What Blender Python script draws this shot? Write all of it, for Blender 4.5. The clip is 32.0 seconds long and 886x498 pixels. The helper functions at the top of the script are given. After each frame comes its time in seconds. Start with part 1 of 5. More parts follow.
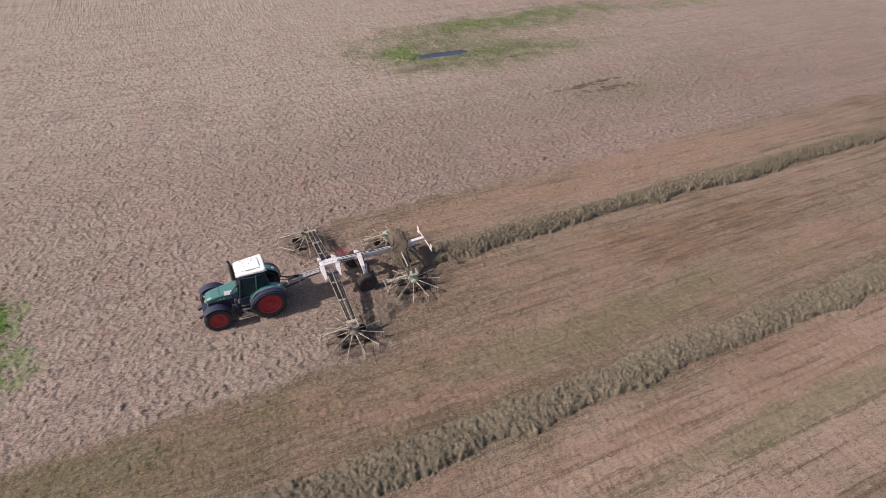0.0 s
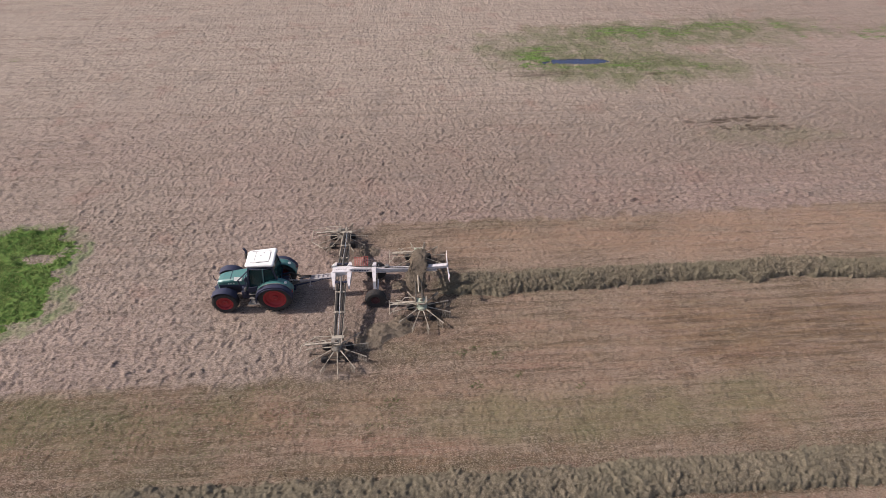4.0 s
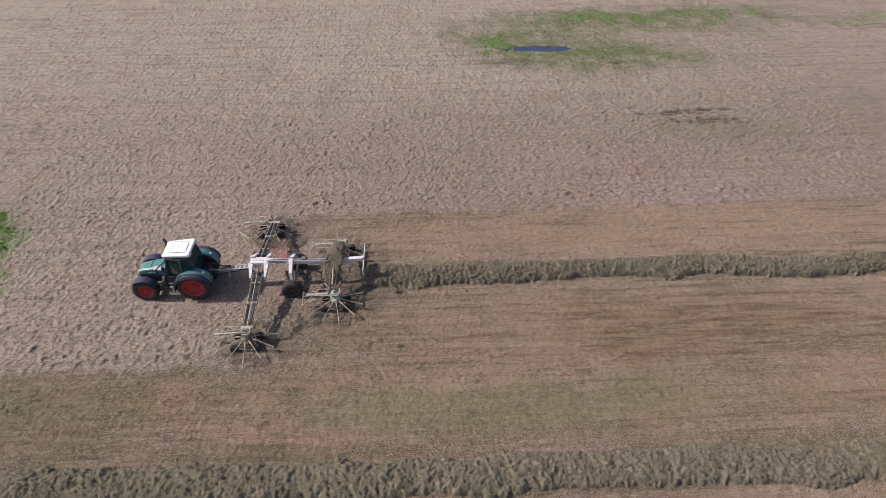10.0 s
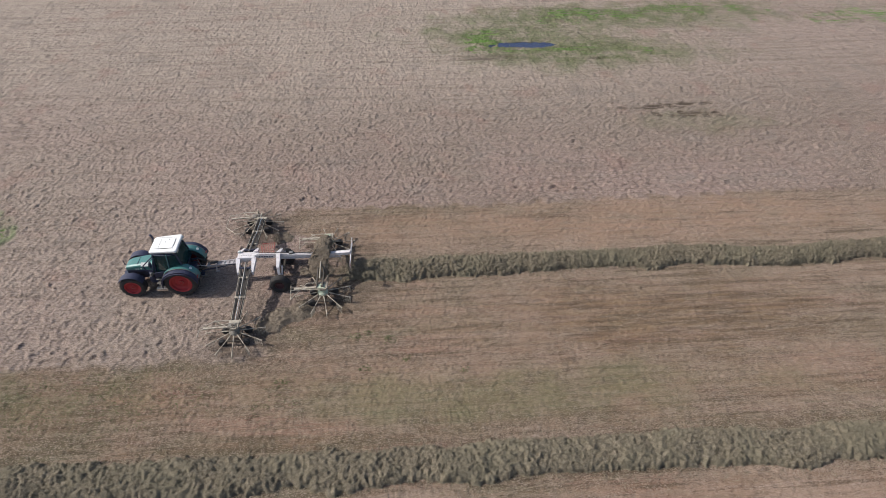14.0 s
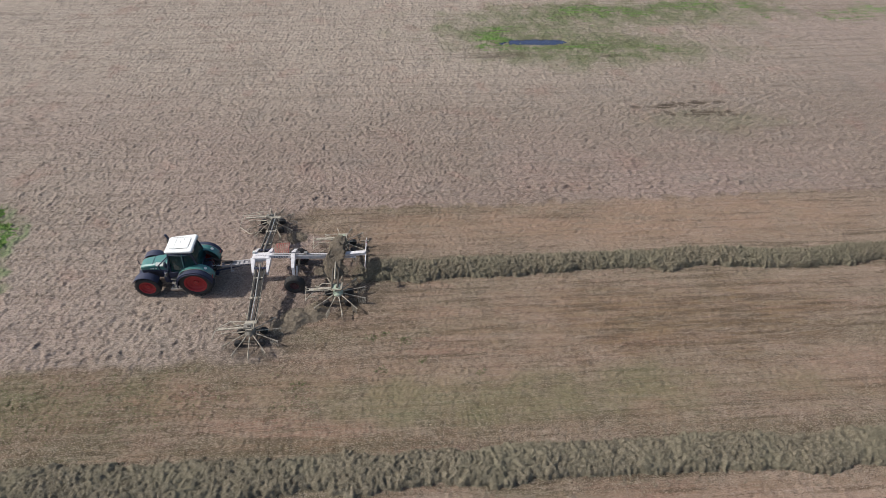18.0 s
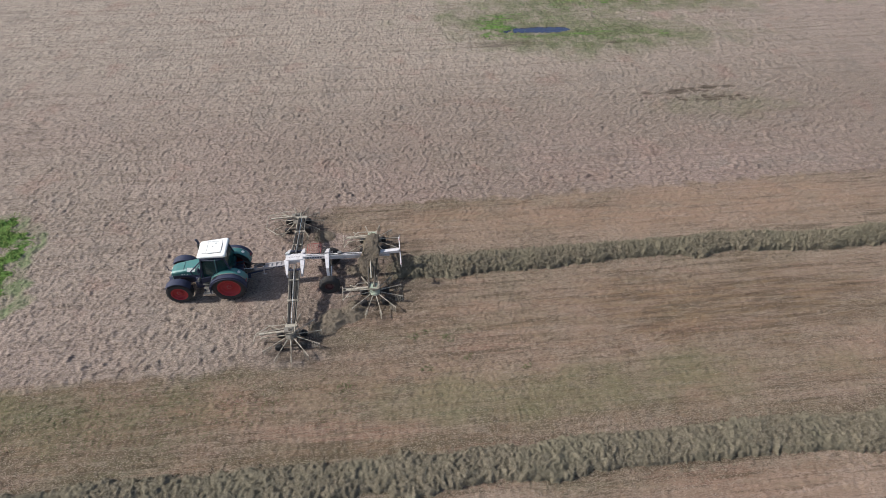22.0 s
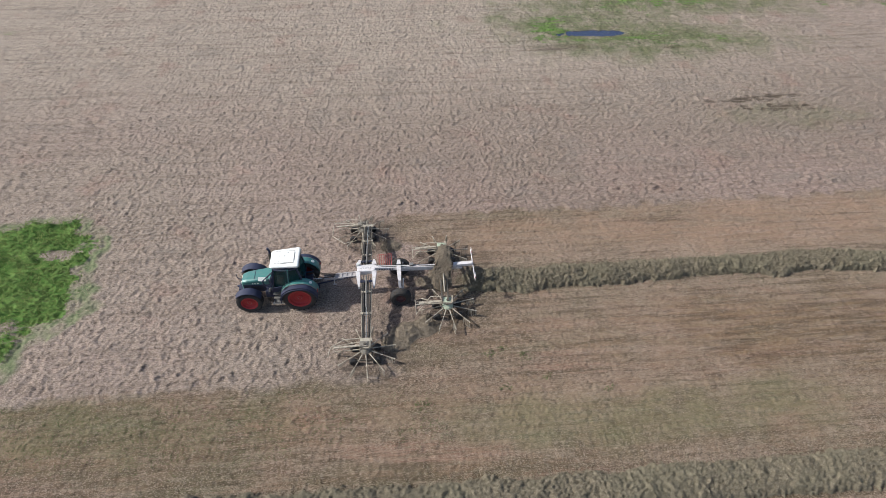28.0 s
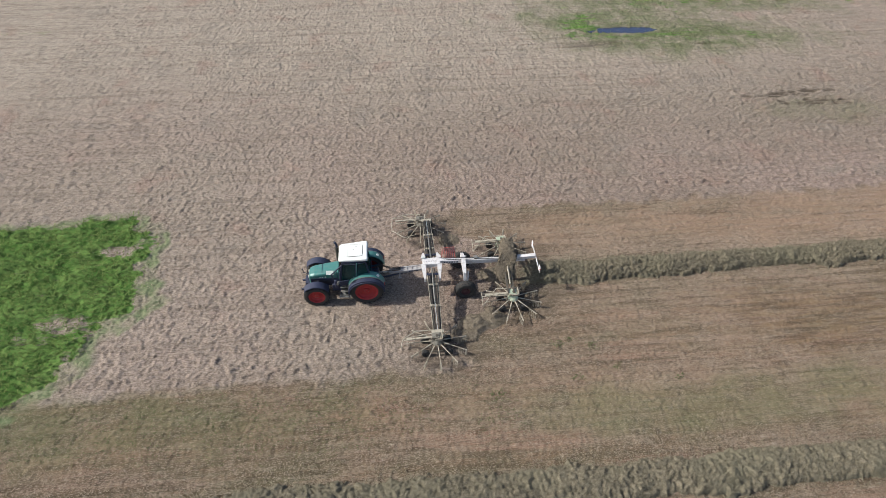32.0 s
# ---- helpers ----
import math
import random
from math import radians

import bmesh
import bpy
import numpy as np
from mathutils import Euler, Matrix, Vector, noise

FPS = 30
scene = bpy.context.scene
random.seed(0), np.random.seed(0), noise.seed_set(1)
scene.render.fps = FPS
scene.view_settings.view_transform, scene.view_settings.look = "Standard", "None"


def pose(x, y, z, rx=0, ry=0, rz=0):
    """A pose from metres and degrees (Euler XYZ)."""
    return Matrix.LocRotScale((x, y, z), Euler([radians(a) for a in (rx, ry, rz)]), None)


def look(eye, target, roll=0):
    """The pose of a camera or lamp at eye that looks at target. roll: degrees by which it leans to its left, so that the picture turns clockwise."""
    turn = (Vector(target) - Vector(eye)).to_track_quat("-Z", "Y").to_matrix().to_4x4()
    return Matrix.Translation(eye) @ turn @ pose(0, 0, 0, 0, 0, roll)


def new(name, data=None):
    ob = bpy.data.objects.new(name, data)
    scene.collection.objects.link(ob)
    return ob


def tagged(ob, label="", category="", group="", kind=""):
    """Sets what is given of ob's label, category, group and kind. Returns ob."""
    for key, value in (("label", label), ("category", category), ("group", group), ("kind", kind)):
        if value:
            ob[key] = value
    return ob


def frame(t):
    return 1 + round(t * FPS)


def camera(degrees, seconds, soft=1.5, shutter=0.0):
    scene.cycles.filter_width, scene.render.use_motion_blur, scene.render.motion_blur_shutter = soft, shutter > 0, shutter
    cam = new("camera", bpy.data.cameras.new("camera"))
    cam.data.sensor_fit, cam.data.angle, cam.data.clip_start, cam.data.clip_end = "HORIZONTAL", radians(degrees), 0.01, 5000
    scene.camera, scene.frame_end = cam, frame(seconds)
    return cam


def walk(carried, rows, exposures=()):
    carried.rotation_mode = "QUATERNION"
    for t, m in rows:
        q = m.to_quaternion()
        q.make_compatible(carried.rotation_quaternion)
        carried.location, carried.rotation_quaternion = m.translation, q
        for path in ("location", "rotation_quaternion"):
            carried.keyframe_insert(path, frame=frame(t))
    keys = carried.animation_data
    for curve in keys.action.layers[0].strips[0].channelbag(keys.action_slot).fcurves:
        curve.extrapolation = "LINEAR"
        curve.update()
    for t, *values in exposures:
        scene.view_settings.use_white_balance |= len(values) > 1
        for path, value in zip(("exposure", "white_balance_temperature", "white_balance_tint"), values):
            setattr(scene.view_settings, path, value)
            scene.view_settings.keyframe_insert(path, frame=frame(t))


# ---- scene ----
cam = camera(74, 32.0, soft=0.5)
# seconds, eye x y z, turn to the left, tilt up, roll
PATH = [
    (0.0, -1.19, -25.99, 22.80, -24.63, -37.98, 0.58),
    (0.5, 0.06, -25.99, 22.73, -20.45, -38.05, 0.32),
    (1.0, 1.33, -25.90, 22.71, -16.02, -38.16, 0.28),
    (1.5, 2.59, -25.74, 22.77, -14.03, -38.32, 0.26),
    (2.0, 3.80, -25.51, 22.85, -12.50, -38.54, 0.26),
    (2.5, 4.91, -25.27, 22.92, -10.24, -38.89, 0.01),
    (3.0, 5.90, -25.00, 23.02, -7.57, -39.20, -0.05),
    (3.5, 6.76, -24.73, 23.16, -4.93, -39.41, -0.02),
    (5.5, 9.47, -24.46, 23.75, -3.20, -40.43, -0.13),
    (6.0, 10.07, -24.49, 23.86, -2.93, -40.69, -0.12),
    (6.5, 10.56, -24.55, 23.97, -2.86, -40.91, -0.10),
    (7.0, 10.99, -24.63, 24.10, -2.74, -41.09, -0.19),
    (7.5, 11.41, -24.67, 24.23, -2.59, -41.21, -0.09),
    (8.0, 11.80, -24.69, 24.29, -2.43, -41.38, -0.06),
    (8.5, 12.19, -24.70, 24.35, -2.12, -41.47, 0.11),
    (9.0, 12.53, -24.73, 24.36, -2.36, -41.64, -0.07),
    (9.5, 12.79, -24.71, 24.36, -2.25, -41.70, -0.03),
    (10.0, 12.97, -24.75, 24.37, -2.37, -41.79, -0.16),
    (10.5, 13.06, -24.82, 24.42, -2.52, -41.79, 0.02),
    (11.0, 13.11, -24.97, 24.47, -2.88, -41.82, 0.10),
    (11.5, 13.06, -25.11, 24.44, -3.59, -41.92, -0.23),
    (12.0, 13.00, -25.18, 24.42, -3.88, -41.91, -0.08),
    (12.5, 12.97, -25.25, 24.39, -4.04, -41.97, -0.13),
    (13.0, 13.02, -25.32, 24.41, -4.03, -41.98, -0.10),
    (13.5, 13.06, -25.31, 24.41, -3.94, -41.95, -0.00),
    (14.0, 13.07, -25.27, 24.40, -3.88, -41.94, 0.16),
    (14.5, 13.06, -25.18, 24.37, -3.77, -41.96, 0.29),
    (16.5, 12.93, -24.94, 24.39, -3.52, -42.21, 0.03),
    (17.0, 12.80, -24.85, 24.39, -3.38, -42.27, 0.02),
    (17.5, 12.60, -24.82, 24.44, -3.40, -42.34, 0.12),
    (18.0, 12.38, -24.90, 24.56, -3.53, -42.43, 0.16),
    (18.5, 12.07, -24.93, 24.63, -3.78, -42.58, -0.01),
    (19.0, 11.73, -24.91, 24.67, -4.06, -42.72, -0.07),
    (19.5, 11.34, -24.82, 24.68, -4.44, -42.84, -0.02),
    (20.0, 10.91, -24.69, 24.67, -4.89, -42.97, 0.05),
    (20.5, 10.45, -24.59, 24.66, -5.38, -43.14, -0.02),
    (21.0, 10.02, -24.47, 24.68, -5.80, -43.29, 0.02),
    (21.5, 9.66, -24.37, 24.72, -6.05, -43.46, -0.05),
    (22.0, 9.33, -24.20, 24.72, -6.15, -43.60, -0.08),
    (22.5, 9.02, -24.09, 24.78, -6.23, -43.78, -0.09),
    (23.0, 8.69, -23.92, 24.82, -6.28, -43.90, -0.06),
    (23.5, 8.32, -23.75, 24.82, -6.37, -44.03, -0.17),
    (24.0, 7.94, -23.57, 24.83, -6.51, -44.12, -0.27),
    (24.5, 7.55, -23.38, 24.81, -6.63, -44.21, -0.22),
    (25.0, 7.23, -23.23, 24.83, -6.63, -44.28, -0.38),
    (25.5, 7.00, -23.10, 24.86, -6.44, -44.24, -0.11),
    (27.5, 6.32, -22.71, 24.92, -4.81, -44.06, 0.17),
    (28.0, 6.04, -22.62, 24.85, -4.53, -44.03, 0.02),
    (28.5, 5.50, -22.54, 24.85, -4.60, -44.03, 0.02),
    (29.0, 4.90, -22.51, 24.85, -4.68, -44.03, 0.02),
    (29.5, 4.34, -22.55, 24.85, -4.75, -44.03, 0.01),
    (30.0, 3.75, -22.66, 24.85, -4.83, -44.03, 0.01),
    (30.5, 3.24, -22.74, 24.85, -4.90, -44.03, 0.01),
    (31.0, 2.82, -22.80, 24.85, -4.98, -44.03, 0.01),
    (31.5, 2.48, -22.84, 24.85, -5.05, -44.03, 0.00),
    (32.0, 2.22, -22.86, 24.85, -5.13, -44.03, 0.00),
]
walk(cam, [(t, pose(x, y, z, 90 + tilt, 0, turn) @ pose(0, 0, 0, 0, 0, roll)) for t, x, y, z, turn, tilt, roll in PATH],
     [(0.0, 0.39, 6600, 18.2), (6.0, 0.41, 6500, 17), (13.0, 0.41, 6250, 11), (19.0, 0.39, 6150, 7.2), (25.0, 0.46, 6050, 8.4), (32.0, 0.54, 6200, 3.8)])

# ---- light ----
SUN = Vector((-0.755, 0.06, 0.65)).normalized()
world = bpy.data.worlds.new("sky")
scene.world = world
world.use_nodes = True
_n = world.node_tree.nodes
_sky = _n.new("ShaderNodeTexSky")
_sky.sky_type = "NISHITA"
_sky.sun_disc = False
_sky.sun_elevation = math.asin(SUN.z)
_sky.sun_rotation = math.atan2(SUN.x, SUN.y)
_sky.air_density = 1.0
_sky.dust_density = 2.5
_n["Background"].inputs["Strength"].default_value = 0.096
world.node_tree.links.new(_sky.outputs["Color"], _n["Background"].inputs["Color"])
sun = new("sun", bpy.data.lights.new("sun", "SUN"))
sun.data.energy = 3.55
sun.data.angle = radians(1.2)
sun.data.color = (1.0, 0.94, 0.86)
sun.matrix_world = look(SUN * 80, (0, 0, 0))


# ---- materials ----
def node_mat(name):
    m = bpy.data.materials.new(name)
    m.use_nodes = True
    nt = m.node_tree
    return m, nt, nt.nodes["Principled BSDF"]


def mix_col(nt, fac, a, b, mode="MIX"):
    n = nt.nodes.new("ShaderNodeMix")
    n.data_type, n.blend_type = "RGBA", mode
    for sock, v in ((n.inputs[0], fac), (n.inputs[6], a), (n.inputs[7], b)):
        if isinstance(v, (int, float)):
            sock.default_value = v
        elif isinstance(v, tuple):
            sock.default_value = (*v, 1)
        else:
            nt.links.new(v, sock)
    return n.outputs[2]


def ramp(nt, src, lo, hi, a=0.0, b=1.0):
    n = nt.nodes.new("ShaderNodeMapRange")
    n.interpolation_type = "SMOOTHSTEP"
    n.inputs[1].default_value, n.inputs[2].default_value = lo, hi
    n.inputs[3].default_value, n.inputs[4].default_value = a, b
    nt.links.new(src, n.inputs[0])
    return n.outputs[0]


def calc(nt, op, a, b=0.0):
    n = nt.nodes.new("ShaderNodeMath")
    n.operation = op
    for sock, v in zip(n.inputs, (a, b)):
        if isinstance(v, (int, float)):
            sock.default_value = v
        else:
            nt.links.new(v, sock)
    return n.outputs[0]


def place(nt, stretch=(1, 1, 1), own=True):
    """Coordinates in metres, of the thing itself or of the world."""
    if own:
        src = nt.nodes.new("ShaderNodeTexCoord").outputs["Object"]
    else:
        src = nt.nodes.new("ShaderNodeNewGeometry").outputs["Position"]
    m = nt.nodes.new("ShaderNodeMapping")
    m.inputs["Scale"].default_value = stretch
    nt.links.new(src, m.inputs["Vector"])
    return m.outputs["Vector"]


def grain(nt, vec, scale, detail=4.0, rough=0.55, warp=0.0):
    n = nt.nodes.new("ShaderNodeTexNoise")
    n.inputs["Scale"].default_value = scale
    n.inputs["Detail"].default_value = detail
    n.inputs["Roughness"].default_value = rough
    n.inputs["Distortion"].default_value = warp
    nt.links.new(vec, n.inputs["Vector"])
    return n.outputs["Fac"]


def relief(nt, bsdf, height, strength, distance):
    b = nt.nodes.new("ShaderNodeBump")
    b.inputs["Strength"].default_value, b.inputs["Distance"].default_value = strength, distance
    nt.links.new(height, b.inputs["Height"])
    nt.links.new(b.outputs["Normal"], bsdf.inputs["Normal"])


def plain(name, c, rough=0.5, metal=0.0, worn=None, scale=6.0, amount=0.5, bump=0.0, coat=0.0):
    """A painted, rubber or metal surface: base colour, blotches of dust or wear, fine relief."""
    m, nt, b = node_mat(name)
    vec = place(nt)
    blot = grain(nt, vec, scale, 6, 0.65)
    fine = grain(nt, vec, scale * 9, 3, 0.6)
    worn = worn or tuple(0.6 * v + 0.4 * w for v, w in zip(c, (0.3, 0.25, 0.19)))
    f = ramp(nt, blot, 0.42, 0.72, 0.0, amount)
    col = mix_col(nt, f, c, worn)
    col = mix_col(nt, ramp(nt, fine, 0.35, 0.7, 0.0, 0.22), col, tuple(v * 0.75 for v in c))
    nt.links.new(col, b.inputs["Base Color"])
    nt.links.new(ramp(nt, blot, 0.3, 0.75, rough, min(1.0, rough + 0.25)), b.inputs["Roughness"])
    b.inputs["Metallic"].default_value = metal
    b.inputs["Coat Weight"].default_value = coat
    if bump:
        relief(nt, b, fine, 0.5, bump)
    return m


GREEN = plain("green_paint", (0.048, 0.180, 0.166), 0.30, worn=(0.135, 0.185, 0.165), amount=0.65, coat=0.25)
WHITE = plain("white_roof_paint", (0.82, 0.81, 0.78), 0.4, worn=(0.66, 0.63, 0.57), amount=0.35)
BLACK = plain("dark_blue_black_paint", (0.022, 0.026, 0.058), 0.52, worn=(0.055, 0.055, 0.082), amount=0.45)
RUBBER = plain("tyre_rubber", (0.029, 0.027, 0.027), 0.8, worn=(0.085, 0.07, 0.055), amount=0.6, bump=0.006)
RED = plain("red_rim_paint", (0.37, 0.020, 0.024), 0.45, worn=(0.23, 0.04, 0.038), amount=0.5)
STEEL = plain("dull_steel", (0.26, 0.25, 0.235), 0.5, 0.6, worn=(0.16, 0.11, 0.07), amount=0.6)
CHROME = plain("bright_steel", (0.55, 0.55, 0.54), 0.25, 0.9, worn=(0.3, 0.28, 0.25), amount=0.3)
RAKE_WHITE = plain("rake_white_paint", (0.66, 0.62, 0.62), 0.45, worn=(0.42, 0.36, 0.31), amount=0.65)
RAKE_DUSTY = plain("dusty_white_paint", (0.36, 0.335, 0.335), 0.5, worn=(0.22, 0.185, 0.155), amount=0.8)
RAKE_GREY = plain("dusty_grey_steel", (0.075, 0.064, 0.052), 0.65, 0.2, worn=(0.20, 0.165, 0.125), amount=0.7)
ARM_PALE = plain("worn_arm_paint", (0.385, 0.34, 0.27), 0.55, worn=(0.14, 0.105, 0.07), amount=0.85, scale=5)
PALE_GREEN = plain("pale_green_paint", (0.40, 0.45, 0.33), 0.55, worn=(0.36, 0.32, 0.24), amount=0.6)
RED_FLAP = plain("red_curtain", (0.33, 0.045, 0.040), 0.6, worn=(0.28, 0.11, 0.085), amount=0.5)
LAMP = plain("lamp_glass", (0.55, 0.5, 0.42), 0.12, worn=(0.4, 0.35, 0.3), amount=0.2)
SEAT = plain("dark_seat_cloth", (0.035, 0.035, 0.04), 0.9, amount=0.2)
EMBLEM = plain("white_emblem", (0.62, 0.64, 0.60), 0.4, amount=0.2)
FLOOR_MAT = plain("cab_floor", (0.03, 0.03, 0.03), 0.8)


def glass():
    m, nt, b = node_mat("tinted_glass")
    b.inputs["Base Color"].default_value = (0.028, 0.082, 0.084, 1)
    b.inputs["Roughness"].default_value = 0.03
    b.inputs["Transmission Weight"].default_value = 0.5
    b.inputs["IOR"].default_value = 1.2
    f = grain(nt, place(nt), 7, 4)
    nt.links.new(ramp(nt, f, 0.4, 0.8, 0.02, 0.14), b.inputs["Roughness"])
    return m


GLASS = glass()


def field_material():
    m, nt, b = node_mat("hay_field")
    p = place(nt, own=False)
    streak = place(nt, (0.045, 1, 1), own=False)
    streak2 = place(nt, (0.12, 1, 1), own=False)

    def att(name):
        n = nt.nodes.new("ShaderNodeAttribute")
        n.attribute_name = name
        return n.outputs["Fac"]

    big = grain(nt, p, 0.07, 4, 0.55)
    mid = grain(nt, p, 0.5, 5, 0.6)
    small = grain(nt, p, 5.6, 5, 0.72, 0.6)
    fine = grain(nt, p, 11.5, 5, 0.78, 0.8)
    lay = grain(nt, streak, 1.1, 5, 0.62)
    lay2 = grain(nt, streak2, 3.2, 4, 0.6)
    pit = grain(nt, place(nt, (0.75, 1.1, 1), own=False), 6.5, 4, 0.7, 1.2)
    # spread hay: grey-brown straw over dark gaps
    hay = mix_col(nt, ramp(nt, big, 0.38, 0.62), (0.375, 0.285, 0.238), (0.285, 0.238, 0.182))
    hay = mix_col(nt, ramp(nt, mid, 0.4, 0.68, 0, 0.4), hay, (0.38, 0.305, 0.252))
    hay = mix_col(nt, ramp(nt, lay, 0.42, 0.62, 0, 0.35), hay, (0.245, 0.195, 0.155))
    hay = mix_col(nt, att("dark_hay"), hay, (0.205, 0.172, 0.128))
    hay = mix_col(nt, att("pale"), hay, (0.518, 0.468, 0.368))
    hay = mix_col(nt, ramp(nt, small, 0.5, 0.72, 0, 0.5), hay, (0.47, 0.385, 0.32))
    hay = mix_col(nt, ramp(nt, fine, 0.48, 0.39, 0, 0.72), hay, (0.14, 0.103, 0.078))
    hay = mix_col(nt, ramp(nt, fine, 0.52, 0.61, 0, 0.66), hay, (0.60, 0.505, 0.415))
    hay = mix_col(nt, ramp(nt, pit, 0.40, 0.33, 0, 0.6), hay, (0.075, 0.056, 0.042))
    soil = grain(nt, p, 0.30, 4, 0.55, 0.4)
    hay = mix_col(nt, ramp(nt, soil, 0.56, 0.70, 0, 0.5), hay, (0.36, 0.235, 0.185))
    hay = mix_col(nt, ramp(nt, soil, 0.44, 0.32, 0, 0.45), hay, (0.275, 0.255, 0.215))
    comb = grain(nt, place(nt, (0.10, 1, 1), own=False), 4.2, 4, 0.65, 0.4)
    thread = grain(nt, place(nt, (0.035, 1, 1), own=False), 2.3, 5, 0.72, 0.2)
    hay = mix_col(nt, ramp(nt, thread, 0.48, 0.42, 0, 0.40), hay, (0.20, 0.158, 0.122))
    hay = mix_col(nt, ramp(nt, comb, 0.45, 0.33, 0, 0.55), hay, (0.155, 0.118, 0.09))
    hay = mix_col(nt, ramp(nt, comb, 0.60, 0.74, 0, 0.35), hay, (0.50, 0.42, 0.34))
    # raked stubble: tan, red-brown and olive streaks along the way of travel
    stub = mix_col(nt, ramp(nt, lay, 0.36, 0.62), (0.262, 0.205, 0.135), (0.335, 0.226, 0.168))
    stub = mix_col(nt, ramp(nt, lay2, 0.45, 0.7, 0, 0.6), stub, (0.175, 0.152, 0.090))
    stub = mix_col(nt, ramp(nt, big, 0.5, 0.66, 0, 0.55), stub, (0.29, 0.232, 0.168))
    stub = mix_col(nt, ramp(nt, mid, 0.5, 0.72, 0, 0.45), stub, (0.32, 0.255, 0.195))
    stub = mix_col(nt, ramp(nt, small, 0.5, 0.32, 0, 0.5), stub, (0.13, 0.098, 0.058))
    stub = mix_col(nt, ramp(nt, fine, 0.48, 0.40, 0, 0.8), stub, (0.105, 0.078, 0.046))
    stub = mix_col(nt, ramp(nt, fine, 0.52, 0.60, 0, 0.75), stub, (0.48, 0.385, 0.285))
    patchy = grain(nt, place(nt, (0.16, 0.9, 1), own=False), 0.6, 5, 0.65, 0.5)
    pink = grain(nt, place(nt, (0.2, 0.8, 1.7), own=False), 0.52, 5, 0.62, 0.5)
    stub = mix_col(nt, ramp(nt, pink, 0.50, 0.62, 0, 0.85), stub, mix_col(nt, fine, (0.26, 0.145, 0.095), (0.46, 0.275, 0.20)))
    stub = mix_col(nt, ramp(nt, patchy, 0.46, 0.58, 0, 0.78), stub, mix_col(nt, small, (0.105, 0.106, 0.048), (0.25, 0.235, 0.145)))
    clod = grain(nt, place(nt, (0.4, 1, 1), own=False), 2.6, 5, 0.75, 0.6)
    stub = mix_col(nt, ramp(nt, thread, 0.48, 0.42, 0, 0.6), stub, (0.135, 0.112, 0.066))
    stub = mix_col(nt, ramp(nt, thread, 0.52, 0.58, 0, 0.45), stub, (0.40, 0.315, 0.235))
    stub = mix_col(nt, ramp(nt, clod, 0.47, 0.40, 0, 0.6), stub, (0.125, 0.098, 0.058))
    stub = mix_col(nt, ramp(nt, clod, 0.54, 0.60, 0, 0.5), stub, (0.43, 0.34, 0.255))
    stub = mix_col(nt, ramp(nt, comb, 0.46, 0.38, 0, 0.6), stub, (0.115, 0.085, 0.052))
    stub = mix_col(nt, att("bleached"), stub, mix_col(nt, fine, (0.36, 0.265, 0.190), (0.72, 0.545, 0.420)))
    col = mix_col(nt, att("raked"), hay, stub)
    # passes of the rake: long darker, rusty and pale bands
    band = grain(nt, place(nt, (0.028, 1, 1), own=False), 1.25, 4, 0.6, 0.3)
    band2 = grain(nt, place(nt, (0.05, 1, 1.9), own=False), 3.1, 3, 0.6, 0.2)
    rust = mix_col(nt, ramp(nt, band2, 0.56, 0.47), (0.30, 0.195, 0.120), (0.165, 0.120, 0.065))
    away = calc(nt, "MULTIPLY", att("raked"), ramp(nt, mid, 0.34, 0.58))
    col = mix_col(nt, calc(nt, "MULTIPLY", away, ramp(nt, band, 0.50, 0.60, 0, 0.5)), col, rust)
    col = mix_col(nt, calc(nt, "MULTIPLY", att("raked"), ramp(nt, band2, 0.46, 0.38, 0, 0.6)), col, (0.115, 0.085, 0.048))
    speck = grain(nt, place(nt, (0.7, 1, 1), own=False), 21, 3, 0.8, 0.5)
    tick = grain(nt, place(nt, (0.3, 1, 1), own=False), 13, 3, 0.75, 0.3)
    col = mix_col(nt, ramp(nt, speck, 0.46, 0.37, 0, 0.82), col, (0.085, 0.062, 0.042))
    col = mix_col(nt, ramp(nt, speck, 0.53, 0.61, 0, 0.82), col, (0.58, 0.485, 0.39))
    col = mix_col(nt, ramp(nt, tick, 0.46, 0.36, 0, 0.55), col, (0.10, 0.075, 0.05))
    tone = mix_col(nt, att("raked"), (0.692, 0.650, 0.668), (0.575, 0.556, 0.556))
    col = mix_col(nt, 1.0, col, tone, "MULTIPLY")
    red = mix_col(nt, ramp(nt, lay2, 0.3, 0.65), (0.285, 0.160, 0.110), (0.245, 0.172, 0.118))
    red = mix_col(nt, ramp(nt, fine, 0.50, 0.32, 0, 0.6), red, (0.15, 0.09, 0.06))
    col = mix_col(nt, calc(nt, "MULTIPLY", calc(nt, "MULTIPLY", att("reddish"), ramp(nt, lay2, 0.38, 0.56, 0.15, 1.0)), ramp(nt, mid, 0.3, 0.6, 0.2, 0.8)), col, red)
    wet = mix_col(nt, ramp(nt, lay2, 0.42, 0.6), (0.070, 0.042, 0.024), (0.165, 0.108, 0.058))
    col = mix_col(nt, calc(nt, "MULTIPLY", att("wet"), ramp(nt, comb, 0.62, 0.40, 0.25, 0.95)), col, wet)
    olive = mix_col(nt, ramp(nt, small, 0.4, 0.65), (0.080, 0.095, 0.038), (0.150, 0.155, 0.082))
    olive = mix_col(nt, ramp(nt, comb, 0.48, 0.34, 0, 0.6), olive, (0.075, 0.075, 0.038))
    col = mix_col(nt, calc(nt, "MULTIPLY", att("olive"), ramp(nt, mid, 0.3, 0.6, 0.3, 0.9)), col, olive)
